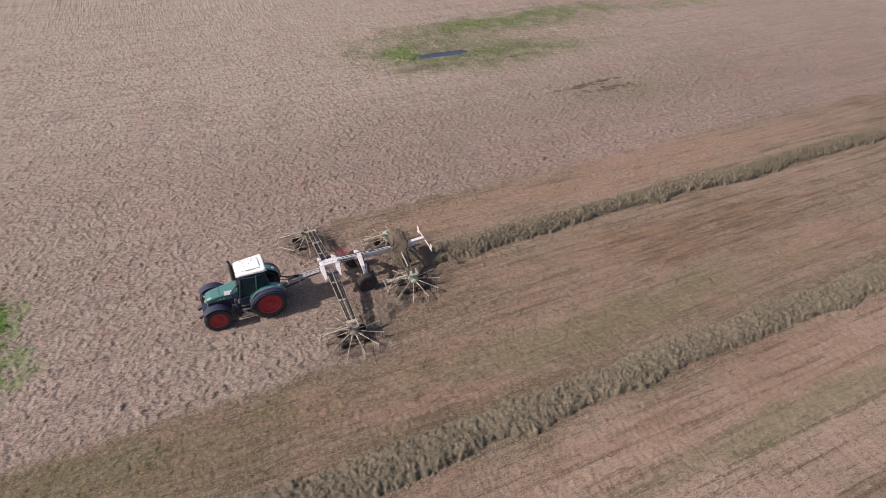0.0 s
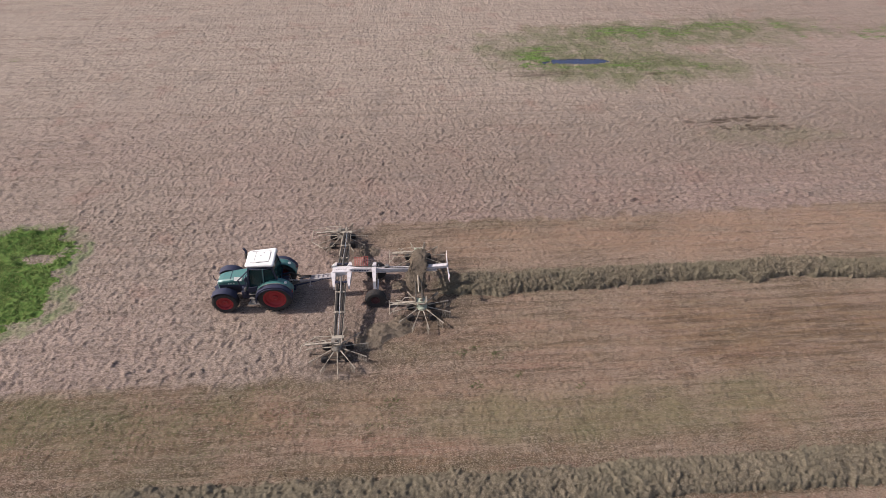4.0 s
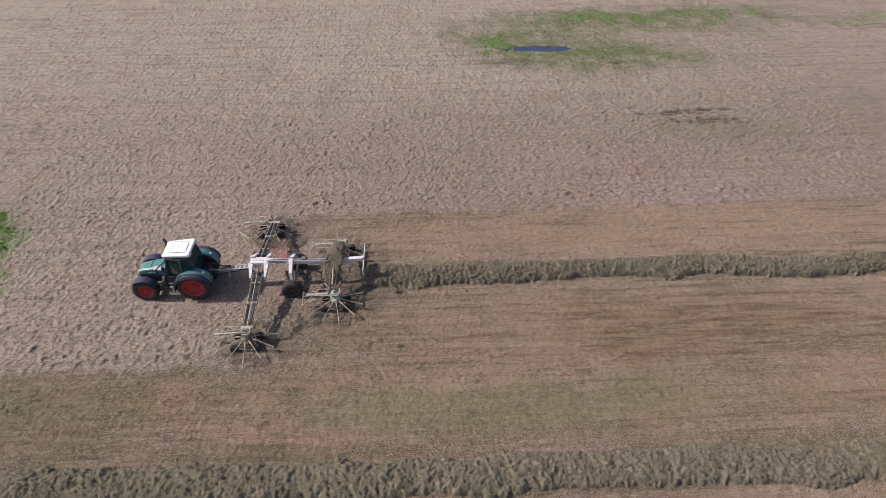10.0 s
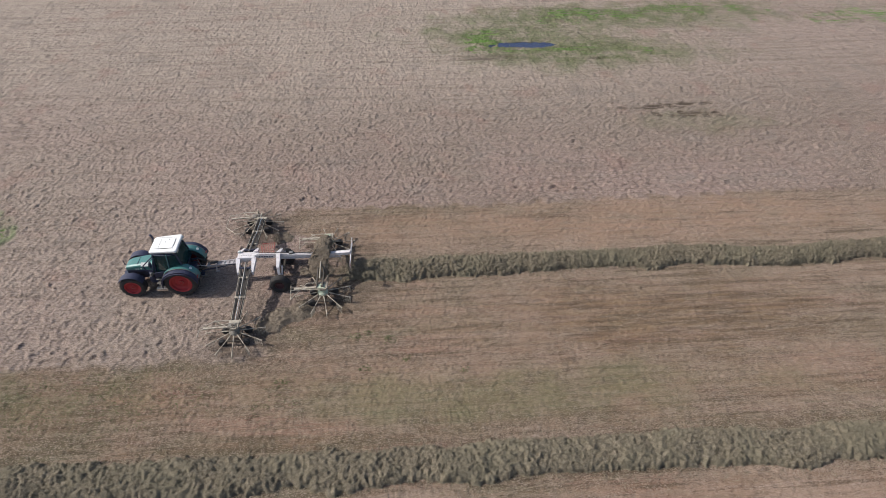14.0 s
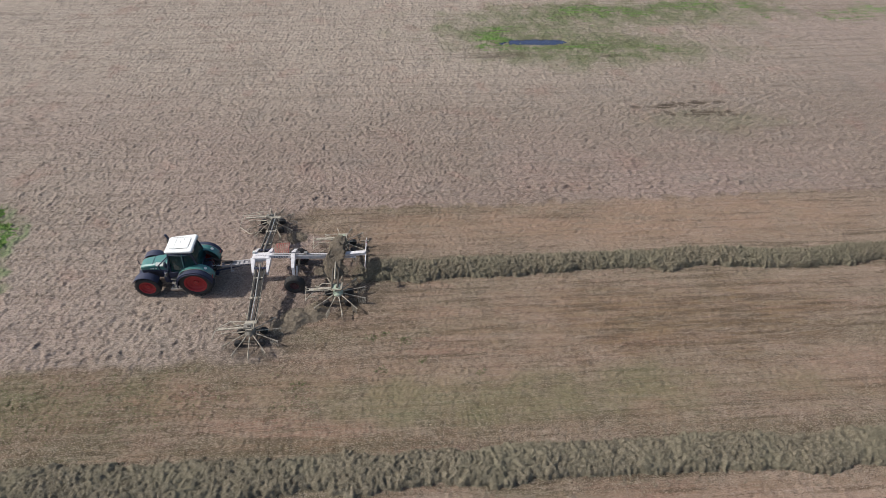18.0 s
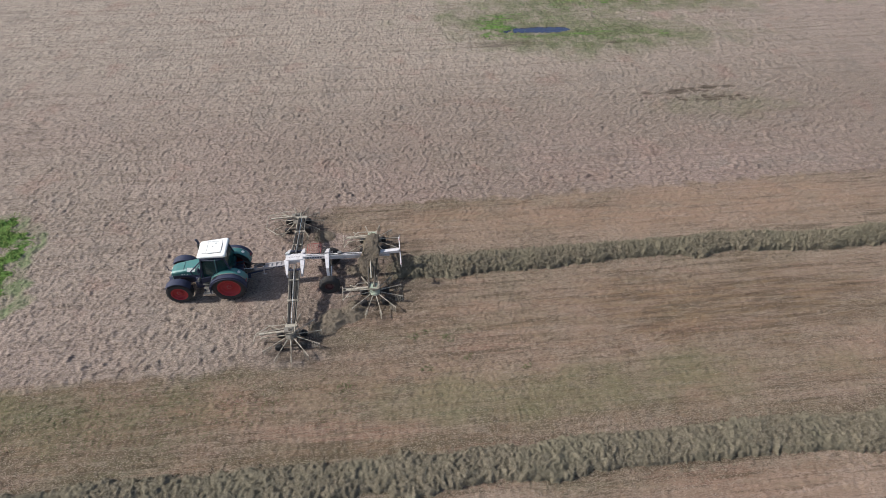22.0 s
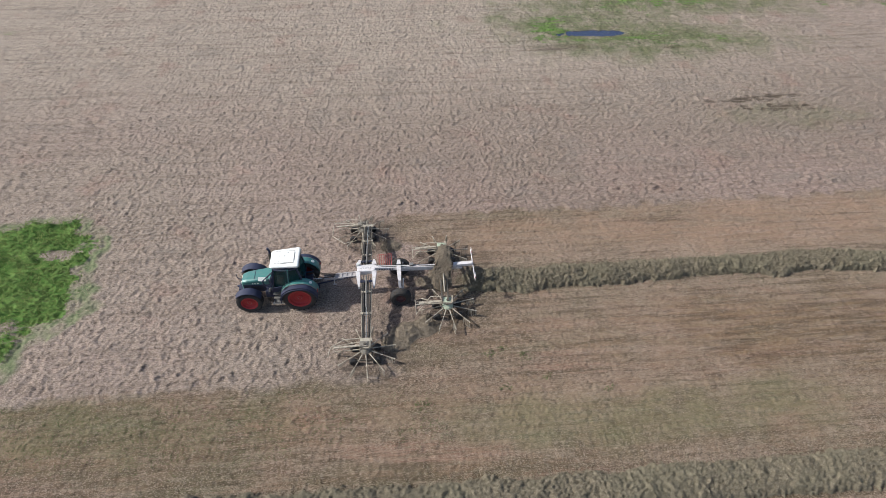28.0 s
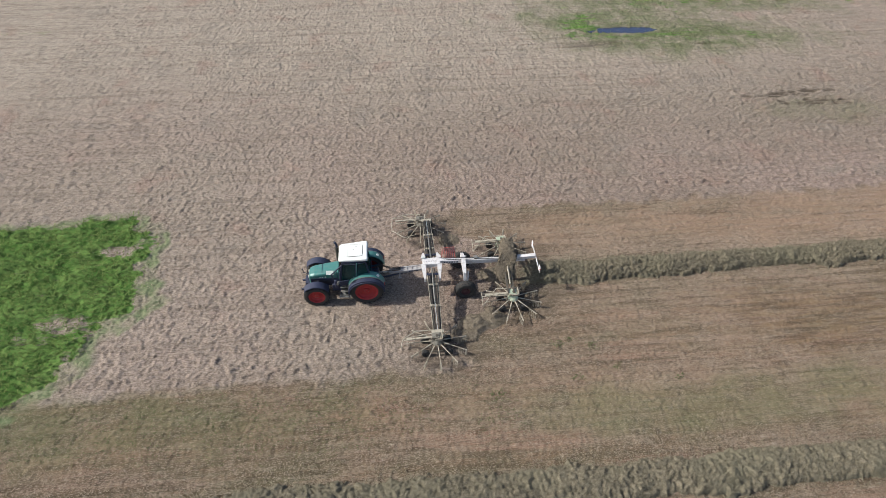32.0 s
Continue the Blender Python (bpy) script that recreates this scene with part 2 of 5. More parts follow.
    grass = mix_col(nt, ramp(nt, mid, 0.35, 0.65), (0.072, 0.145, 0.028), (0.118, 0.195, 0.048))
    grass = mix_col(nt, ramp(nt, small, 0.5, 0.72, 0, 0.5), grass, (0.20, 0.26, 0.085))
    grass = mix_col(nt, ramp(nt, fine, 0.48, 0.28, 0, 0.7), grass, (0.022, 0.045, 0.010))
    grass = mix_col(nt, ramp(nt, clod, 0.48, 0.40, 0, 0.45), grass, (0.034, 0.075, 0.014))
    grass = mix_col(nt, ramp(nt, clod, 0.56, 0.64, 0, 0.4), grass, (0.20, 0.25, 0.08))
    grass = mix_col(nt, ramp(nt, comb, 0.46, 0.34, 0, 0.4), grass, (0.06, 0.07, 0.025))
    blades = calc(nt, "ADD", att("green"), calc(nt, "MULTIPLY", calc(nt, "SUBTRACT", comb, 0.5), 1.9))
    col = mix_col(nt, calc(nt, "MULTIPLY", ramp(nt, blades, 0.38, 0.80), ramp(nt, att("green"), 0.02, 0.2)), col, grass)
    cut = mix_col(nt, ramp(nt, small, 0.4, 0.65), (0.120, 0.150, 0.070), (0.225, 0.240, 0.135))
    cut = mix_col(nt, ramp(nt, fine, 0.48, 0.3, 0, 0.6), cut, (0.075, 0.085, 0.04))
    col = mix_col(nt, att("swath"), col, cut)
    # dark mud, and the shade below the rake painted in the same colour
    mud_and_shade = mix_col(nt, small, (0.038, 0.030, 0.022), (0.12, 0.090, 0.066))
    col = mix_col(nt, calc(nt, "MULTIPLY", att("mud_and_shade"), ramp(nt, comb, 0.62, 0.46, 0.35, 1.0)), col, mud_and_shade)
    nt.links.new(col, b.inputs["Base Color"])
    b.inputs["Roughness"].default_value = 0.95
    b.inputs["Specular IOR Level"].default_value = 0.15
    h = calc(nt, "ADD", calc(nt, "MULTIPLY", small, 0.6), calc(nt, "MULTIPLY", comb, 0.4))
    h = calc(nt, "ADD", h, calc(nt, "MULTIPLY", fine, 0.3))
    relief(nt, b, h, 0.7, 0.09)
    return m


FIELD = field_material()


def hay_material(name, dark, lightc, tint):
    m, nt, b = node_mat(name)
    p = place(nt, own=False)
    g = nt.nodes.new("ShaderNodeNewGeometry")
    f1 = grain(nt, p, 8.5, 5, 0.72, 1.0)
    f2 = grain(nt, p, 0.35, 3)
    f3 = grain(nt, p, 19, 4, 0.75, 1.5)
    c = mix_col(nt, ramp(nt, f1, 0.38, 0.64), dark, lightc)
    c = mix_col(nt, ramp(nt, f2, 0.4, 0.62, 0, 0.7), c, tint)
    c = mix_col(nt, ramp(nt, f3, 0.5, 0.3, 0, 0.55), c, tuple(0.4 * v for v in dark))
    c = mix_col(nt, calc(nt, "MULTIPLY", g.outputs["Random Per Island"], 0.4), c, lightc)
    nt.links.new(c, b.inputs["Base Color"])
    b.inputs["Roughness"].default_value = 0.95
    b.inputs["Specular IOR Level"].default_value = 0.12
    relief(nt, b, calc(nt, "ADD", f3, f1), 0.9, 0.07)
    return m


HAY = hay_material("windrow_hay", (0.126, 0.106, 0.073), (0.300, 0.254, 0.184), (0.206, 0.184, 0.126))
LOCKS = hay_material("combed_hay", (0.132, 0.112, 0.076), (0.312, 0.264, 0.190), (0.214, 0.190, 0.130))
HEAPED = hay_material("heaped_hay", (0.125, 0.098, 0.072), (0.255, 0.208, 0.157), (0.18, 0.146, 0.108))
STRAW = hay_material("loose_straw", (0.23, 0.18, 0.13), (0.44, 0.36, 0.28), (0.34, 0.27, 0.20))
SEDGE = hay_material("dull_grass", (0.055, 0.078, 0.026), (0.145, 0.160, 0.072), (0.092, 0.115, 0.044))
GRASS = hay_material("meadow_grass", (0.070, 0.125, 0.025), (0.215, 0.255, 0.085), (0.120, 0.180, 0.045))


def water():
    m, nt, b = node_mat("shallow_water")
    f = grain(nt, place(nt, (1, 2.5, 1), own=False), 1.3, 4)
    nt.links.new(mix_col(nt, ramp(nt, f, 0.45, 0.7), (0.030, 0.036, 0.075), (0.055, 0.058, 0.085)), b.inputs["Base Color"])
    b.inputs["Roughness"].default_value = 0.06
    b.inputs["Specular IOR Level"].default_value = 1.0
    relief(nt, b, grain(nt, place(nt, own=False), 5, 3), 0.12, 0.02)
    return m


WATER = water()


# ---- building helpers ----
def thing(name, at, label, category, group="", kind=""):
    ob = new(name)
    ob.empty_display_size = 0.3
    ob.location = at
    return tagged(ob, label, category, group, kind)


def part(name, bm, material, parent, label="", smooth=False, at=None):
    """Links a bmesh, in the parent's own coordinates, as one mesh under it. at: where its origin lies."""
    me = bpy.data.meshes.new(name)
    bm.to_mesh(me)
    bm.free()
    me.materials.append(material)
    if smooth:
        for f in me.polygons:
            f.use_smooth = True
    ob = new(name, me)
    ob.parent = parent
    if at is not None:
        ob.location = at
    return tagged(ob, label) if label else ob


def twin(ob, parent, m):
    """A second part on the same mesh, with its own sub-parts."""
    c = ob.copy()
    scene.collection.objects.link(c)
    c.parent = parent
    c.matrix_basis = m
    for k in ob.children:
        d = k.copy()
        scene.collection.objects.link(d)
        d.parent = c
    return c


def box(bm, sx, sy, sz, m=None, bevel=0.0, taper=None):
    got = bmesh.ops.create_cube(bm, size=1.0)["verts"]
    for v in got:
        v.co = Vector((v.co.x * sx, v.co.y * sy, v.co.z * sz))
        if taper and v.co.z > 0:
            v.co.x *= taper
            v.co.y *= taper
    if bevel:
        edges = list({e for v in got for e in v.link_edges})
        out = bmesh.ops.bevel(bm, geom=edges, offset=bevel, segments=2, affect="EDGES", profile=0.6)
        got = list({v for f in out["faces"] for v in f.verts} | {v for v in got if v.is_valid})
    if m is not None:
        bmesh.ops.transform(bm, matrix=m, verts=got)
    return got


def shape(*boxes):
    """A bmesh of bevelled boxes: (sx, sy, sz, x, y, z[, rx, ry, rz]) each."""
    bm = bmesh.new()
    for b in boxes:
        r = b[6:9] if len(b) > 6 else (0, 0, 0)
        box(bm, *b[:3], pose(*b[3:6], *r), bevel=min(b[:3]) * 0.18)
    return bm


def tube(bm, p, q, r, r2=None, seg=8):
    p, q = Vector(p), Vector(q)
    d = q - p
    m = Matrix.Translation((p + q) / 2) @ d.to_track_quat("Z", "Y").to_matrix().to_4x4()
    bmesh.ops.create_cone(bm, cap_ends=True, segments=seg, radius1=r, radius2=r if r2 is None else r2, depth=d.length, matrix=m)


def tubes(r, *runs, seg=8):
    bm = bmesh.new()
    for run in runs:
        for a, b in zip(run, run[1:]):
            tube(bm, a, b, r, seg=seg)
    return bm


def beam(bm, p, q, w, h, bevel=0.012):
    """A box section from p to q, w across and h deep."""
    p, q = Vector(p), Vector(q)
    d = q - p
    z = Vector((0, 0, 1)) if abs(d.normalized().z) < 0.95 else Vector((1, 0, 0))
    x = d.normalized()
    y = z.cross(x).normalized()
    z = x.cross(y)
    m = Matrix((x, y, z)).transposed().to_4x4()
    box(bm, d.length, w, h, Matrix.Translation((p + q) / 2) @ m, bevel)


def beams(w, h, *runs):
    bm = bmesh.new()
    for p, q in runs:
        beam(bm, p, q, w, h)
    return bm


def lathe(profile, seg=40, axis="Y", closed=False):
    """Turns a profile of (radius, along) round the axis."""
    bm = bmesh.new()
    rings = []
    for k in range(seg):
        a = 2 * math.pi * k / seg
        ring = []
        for r, s in profile:
            c = (r * math.cos(a), s, r * math.sin(a)) if axis == "Y" else (r * math.cos(a), r * math.sin(a), s)
            ring.append(bm.verts.new(c))
        rings.append(ring)
    n = len(profile)
    for k in range(seg):
        a, b = rings[k], rings[(k + 1) % seg]
        for i in range(n if closed else n - 1):
            j = (i + 1) % n
            bm.faces.new((a[i], a[j], b[j], b[i]))
    bmesh.ops.recalc_face_normals(bm, faces=bm.faces)
    return bm


def slab(outline, y0, y1, bevel=0.0):
    """An outline in x and z, drawn out along y."""
    bm = bmesh.new()
    a = [bm.verts.new((x, y0, z)) for x, z in outline]
    b = [bm.verts.new((x, y1, z)) for x, z in outline]
    bm.faces.new(a)
    bm.faces.new(b[::-1])
    for i in range(len(a)):
        j = (i + 1) % len(a)
        bm.faces.new((a[j], a[i], b[i], b[j]))
    bmesh.ops.recalc_face_normals(bm, faces=bm.faces)
    if bevel:
        bmesh.ops.bevel(bm, geom=list(bm.edges), offset=bevel, segments=2, affect="EDGES", profile=0.6)
    return bm


def loft(sections):
    """Skins closed rings of points, each of the same count, with caps."""
    bm = bmesh.new()
    rings = [[bm.verts.new(p) for p in s] for s in sections]
    n = len(rings[0])
    for a, b in zip(rings, rings[1:]):
        for i in range(n):
            j = (i + 1) % n
            bm.faces.new((a[i], a[j], b[j], b[i]))
    bm.faces.new(rings[0][::-1])
    bm.faces.new(rings[-1])
    bmesh.ops.recalc_face_normals(bm, faces=bm.faces)
    return bm


def round_rect(x, y, z, hx, hy, r, seg=5):
    """A level rounded rectangle about (x, y, z)."""
    out = []
    for cx, cy, a0 in ((hx - r, hy - r, 0), (r - hx, hy - r, 90), (r - hx, r - hy, 180), (hx - r, r - hy, 270)):
        for k in range(seg + 1):
            a = radians(a0 + 90 * k / seg)
            out.append((x + cx + r * math.cos(a), y + cy + r * math.sin(a), z))
    return out


# ---- numbers for uneven ground ----
_rng = np.random.default_rng(7)
_TABLE = _rng.random((256, 256))


def wave(x, y, size, shift=0):
    """Smooth noise from 0 to 1 with lumps of about that size."""
    ca, sa = math.cos(0.6 + 1.3 * shift), math.sin(0.6 + 1.3 * shift)
    u, v = (x * ca - y * sa) / size + 17.3 * shift, (x * sa + y * ca) / size + 9.1 * shift
    i, j = np.floor(u).astype(int), np.floor(v).astype(int)
    fu, fv = u - i, v - j
    fu, fv = fu * fu * (3 - 2 * fu), fv * fv * (3 - 2 * fv)
    t = lambda a, b: _TABLE[(a + 31 * shift) % 256, (b + 57 * shift) % 256]
    return (t(i, j) * (1 - fu) + t(i + 1, j) * fu) * (1 - fv) + (t(i, j + 1) * (1 - fu) + t(i + 1, j + 1) * fu) * fv


def step(v, lo, hi):
    t = np.clip((v - lo) / (hi - lo), 0, 1)
    return t * t * (3 - 2 * t)


def patch(x, y, cx, cy, rx, ry, edge=0.35, rough=0.6, size=2.0, shift=3):
    """1 inside an uneven oval, 0 outside."""
    d = np.hypot((x - cx) / rx, (y - cy) / ry) + rough * (wave(x, y, size, shift) - 0.5) + 0.5 * rough * (wave(x, y, size / 3, shift + 1) - 0.5)
    return 1 - step(d, 1 - edge, 1 + edge)


def clumps(x, y, size, shift, few=0.0):
    """Rounded tufts lying about, 0 to 1 high; few: the share of places left bare."""
    u, v = x / size + 13.7 * shift, y / size + 5.3 * shift
    i, j = np.floor(u).astype(int), np.floor(v).astype(int)
    h = np.zeros_like(u)
    for a in (-1, 0, 1):
        for b in (-1, 0, 1):
            p, q = i + a, j + b
            t = lambda k: _TABLE[(p + 37 * k + 11 * shift) % 256, (q + 91 * k + 7 * shift) % 256]
            top = np.clip((t(4) - few) / (1 - few), 0, 1)
            d = (0.75 * (u - p - t(1)) ** 2 + 1.3 * (v - q - t(2)) ** 2) / (0.36 + 0.5 * t(3)) ** 2
            h = np.maximum(h, top * np.clip(1 - d, 0, 1))
    return h


def raked_at(x, y):
    """1 where the rake has been, 0 where the hay still lies spread."""
    wob = 0.5 * (wave(x, y, 2.2, 5) - 0.5) + 0.7 * (wave(x, y, 0.6, 6) - 0.5)
    south = 1 - step(y + wob, -6.35, -5.75)
    near = 4.0 + 3.4 * (1 - step(np.abs(y), 2.2, 4.6))
    behind = (1 - step(y + wob, 5.9, 6.5)) * step(x + 1.5 * wob, near, near + 1.8)
    return np.maximum(south, behind)


def meadow_at(x, y, more=0.0):
    """1 on the uncut grass ahead of the tractor; more: metres by which its edge is widened."""
    wob = 2.6 * (wave(x, y, 2.1, 8) - 0.5) + 1.3 * (wave(x, y, 0.7, 9) - 0.5) + 0.6 * (wave(x, y, 0.3, 7) - 0.5)
    north = 7.0 + 0.25 * more
    south = -7.0 + 0.45 * (x + 14.0) - more
    tip = -12.6 - 0.75 * np.maximum(0, 0.3 - y) - 0.42 * np.maximum(0, y - 0.3) + more
    bite = 1 - 0.9 * patch(x, y, -15.3, 4.2, 1.2, 0.4, 0.6, 1.0, 0.8, 10) - 0.5 * patch(x, y, -16.5, -1.5, 1.6, 0.7, 0.7, 1.4, 0.7, 63)
    return bite * (1 - step(x + wob, tip - 0.5, tip + 0.5)) * (1 - step(y + wob * 0.4, north - 0.3, north + 0.3)) * step(y + wob * 0.5, south - 0.4, south + 0.4)


POND = (25.3, 32.2)


def pond_at(x, y):
    return patch(x, y, *POND, 3.5, 0.8, 0.2, 0.42, 1.0, 18)


def green_at(x, y):
    px, py = POND
    g = 0.66 * patch(x, y, px - 4.4, py + 1.2, 2.2, 2.3, 0.6, 1.3, 0.9, 12)
    g = np.maximum(g, 0.56 * patch(x, y, px + 8.2, py + 7.6, 7.0, 2.1, 0.6, 1.3, 0.9, 13))
    g = np.maximum(g, 0.48 * patch(x, y, px + 21.0, py + 9.0, 7.5, 1.6, 0.6, 1.3, 0.9, 14))
    g = np.maximum(g, 0.52 * patch(x, y, px + 38.5, py + 6.2, 9.0, 2.2, 0.6, 1.5, 1.2, 15))
    g = np.maximum(g, 0.55 * patch(x, y, px + 0.5, py - 1.5, 5.0, 0.5, 0.5, 0.8, 1.2, 16))
    g = np.maximum(g, 0.40 * patch(x, y, px + 6.0, py - 1.7, 7.5, 1.8, 0.7, 1.1, 0.9, 65))
    g = np.maximum(g, 0.34 * patch(x, y, px + 0.0, py + 3.8, 9.0, 2.4, 0.7, 1.2, 0.9, 66))
    g = np.maximum(g, 0.4 * patch(x, y, -34.0, 36.5, 3.0, 0.5, 0.5, 0.9, 1.4, 17))
    return np.maximum(g, meadow_at(x, y))


def side_masks(x, y):
    """Darker hay, paler hay, bleached stubble, and the flattened swath round the meadow."""
    dark_hay = 0.95 * patch(x, y, 29, 20, 25, 7.0, 0.8, 0.6, 5.0, 36)
    dark_hay = np.maximum(dark_hay, 0.4 * patch(x, y, 6, 23, 14, 4.0, 0.8, 0.6, 5.0, 37))
    pale = step(y + 3 * (wave(x, y, 7, 38) - 0.5), 6, 32) * (1 - 0.55 * step(x, 10, 60))
    pale = np.maximum(pale, 0.5 * patch(x, y, -16, 4, 17, 18, 0.8, 0.5, 4.0, 39))
    bleached = 0.9 * patch(x, y, 26, -17.6, 30, 3.8, 0.5, 0.7, 3.0, 47)
    bleached = np.maximum(bleached, 0.65 * patch(x, y, 35, 2.0, 24, 5.5, 0.8, 0.8, 3.0, 62))
    bleached = np.maximum(bleached, 0.4 * patch(x, y, 34, -7.5, 20, 4.5, 0.8, 0.9, 3.0, 68))
    return dark_hay, pale, bleached, np.clip(meadow_at(x, y, 1.7) - meadow_at(x, y), 0, 1) * (0.25 + 0.65 * step(wave(x, y, 0.7, 75), 0.3, 0.7))


def ground_masks(x, y):
    px, py = POND
    raked = raked_at(x, y)
    green = green_at(x, y)
    wet = 0.55 * patch(x, y, 27.5, -4.6, 8.5, 2.6, 0.5, 0.7, 1.6, 21)
    reddish = np.maximum(patch(x, y, 26, 4.0, 18, 1.8, 0.6, 0.7, 2.5, 22), 0.7 * patch(x, y, 6.0, -8.3, 28, 1.9, 0.7, 0.9, 3.0, 23)) * raked
    reddish = np.maximum(reddish, 0.6 * patch(x, y, 19, -3.6, 12, 2.0, 0.7, 0.9, 2.6, 48) * raked)
    reddish = np.maximum(reddish, 0.8 * patch(x, y, 22, -15.5, 16, 1.6, 0.6, 0.6, 2.5, 24))
    olive = patch(x, y, px + 5.5, py - 2.0, 11.0, 3.6, 0.6, 0.6, 2.2, 25)
    olive = np.maximum(olive, 0.9 * patch(x, y, px - 1.0, py + 2.8, 9.5, 3.6, 0.6, 0.8, 2.0, 26))
    olive = np.maximum(olive, 0.9 * patch(x, y, px + 12, py + 7.0, 16.0, 3.4, 0.6, 0.8, 2.0, 27))
    olive = np.maximum(olive, 0.5 * patch(x, y, -13.0, -7.8, 9.5, 1.4, 0.6, 0.9, 1.6, 28))
    olive = np.maximum(olive, 0.4 * patch(x, y, 37.0, 16.2, 5.0, 1.6, 0.7, 1.0, 1.2, 67))
    olive = np.maximum(olive, 0.55 * patch(x, y, 24.0, -17.5, 14.0, 0.7, 0.6, 0.9, 1.6, 29))
    olive = np.maximum(olive, 0.5 * patch(x, y, 18.0, -8.9, 10.0, 1.3, 0.6, 0.9, 1.8, 30))
    bars = patch(x, y, 33.4, 18.6, 2.5, 0.30, 0.4, 1.3, 0.6, 31)
    bars = np.maximum(bars, patch(x, y, 36.6, 19.1, 1.8, 0.26, 0.4, 1.3, 0.6, 32))
    bars = np.maximum(bars, patch(x, y, 36.6, 17.3, 2.5, 0.55, 0.4, 1.7, 0.5, 33))
    mud_and_shade = np.maximum(bars, 0.6 * patch(x, y, px - 4.0, py - 2.9, 3.4, 0.6, 0.6, 1.0, 1.2, 34))
    mud_and_shade = np.maximum(mud_and_shade, 0.8 * patch(x, y, px + 6.6, py - 3.6, 0.8, 0.35, 0.5, 0.9, 0.6, 35))
    # stirred soil and the rake's shade, both painted dark under rotors, arm and beam
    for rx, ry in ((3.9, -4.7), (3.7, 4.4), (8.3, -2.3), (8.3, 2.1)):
        mud_and_shade = np.maximum(mud_and_shade, 0.62 * patch(x, y, rx, ry, 1.7, 1.3, 0.6, 0.8, 0.8, 49))
    mud_and_shade = np.maximum(mud_and_shade, 0.55 * patch(x, y, 6.6, -0.4, 2.4, 1.9, 0.6, 1.0, 0.9, 53))
    mud_and_shade = np.maximum(mud_and_shade, 0.45 * patch(x, y, 9.4, -0.2, 1.5, 2.6, 0.6, 1.0, 0.9, 54))
    mud_and_shade = np.maximum(mud_and_shade, 0.45 * patch(x, y, 4.7, -3.2, 0.9, 2.0, 0.6, 1.0, 0.7, 55))
    return raked, green, wet, reddish, olive, mud_and_shade


def lumps(x, y):
    """Height of the loose hay, the stubble or the grass."""
    raked, green, wet, reddish, olive, mud_and_shade = ground_masks(x, y)
    a = wave(0.7 * x, y, 0.42, 41)
    b = wave(0.7 * x + 0.1 * a, y + 0.1 * a, 0.15, 42)
    c = wave(0.85 * x, y, 0.095, 43)
    wx, wy = x + 0.34 * (a - 0.5) + 0.10 * (b - 0.5), y + 0.26 * (wave(x, y, 0.36, 52) - 0.5) + 0.10 * (c - 0.5)
    far = step(y, 10, 24)
    lx = wx * (0.9 - 0.2 * far)
    ridge = lambda size, k: 1 - np.abs(2 * wave(lx, wy, size, k) - 1)
    many = 0.45 + 0.75 * step(wave(x, 1.6 * y, 3.1, 59), 0.25, 0.75)
    tufts = clumps(lx, wy, 0.31, 56, 0.2)
    crest = ridge(0.33, 73) ** 2 * 0.055 + ridge(0.19, 74) ** 2 * 0.045
    heap = clumps(lx, wy, 0.46, 51, 0.5) * (0.056 + 0.025 * far) * many + tufts * 0.052 + clumps(lx, wy, 0.2, 57, 0.15) * 0.045 + crest + (c - 0.5) * 0.04
    row = (wave(0.05 * x, y, 0.42, 44) - 0.5) * 0.05 + (wave(0.06 * x, y, 0.2, 50) - 0.5) * 0.035 + clumps(0.6 * wx, wy, 0.27, 58, 0.2) * 0.045 + (b - 0.5) * 0.03 + (c - 0.5) * 0.05
    tuft = (wave(0.7 * x, y, 0.6, 45) - 0.4) * 0.22 + clumps(wx, wy, 0.42, 64, 0.1) * 0.11 + tufts * 0.07 + (b - 0.5) * 0.10 + (c - 0.5) * 0.08
    lines = (wave(0.05 * x, y, 0.5, 60) - 0.5) * 0.10 + (wave(0.08 * x, y, 0.26, 61) - 0.5) * 0.06
    heap = heap + lines * (0.12 + 0.3 * step(y, 8, 22))
    for edge, k in ((7.6, 71), (-5.6, 72)):
        line = edge + 0.9 * (wave(x, 0 * x, 6.0, k) - 0.5) + 0.3 * (wave(x, 0 * x, 1.1, k + 1) - 0.5)
        heap = heap + 0.15 * np.exp(-((y - line) / 0.2) ** 2) * step(wave(x, 0 * x, 3.4, k + 2), 0.42, 0.7) * tufts * step(x, 1.5, 6.0)
    z = heap * (1 - raked) + row * raked
    z = z * (1 - green) + tuft * green
    z = z * (1 - 0.5 * mud_and_shade) - 0.02 * mud_and_shade * (1 + b)
    soft = patch(x, y, 0.6, 0.0, 4.6, 1.9, 0.3, 0.1, 2.0, 46)
    z = z * (1 - 0.7 * soft) - 0.015 * soft
    pond = pond_at(x, y)
    return z * (1 - pond) - 0.17 * pond


def axis(points):
    """Grid lines from (start, spacing) runs."""
    out = [points[0][0]]
    for (a, s), (b, _) in zip(points, points[1:]):
        n = max(1, round((b - a) / s))
        out += [a + (b - a) * (k + 1) / n for k in range(n)]
    return np.array(out)


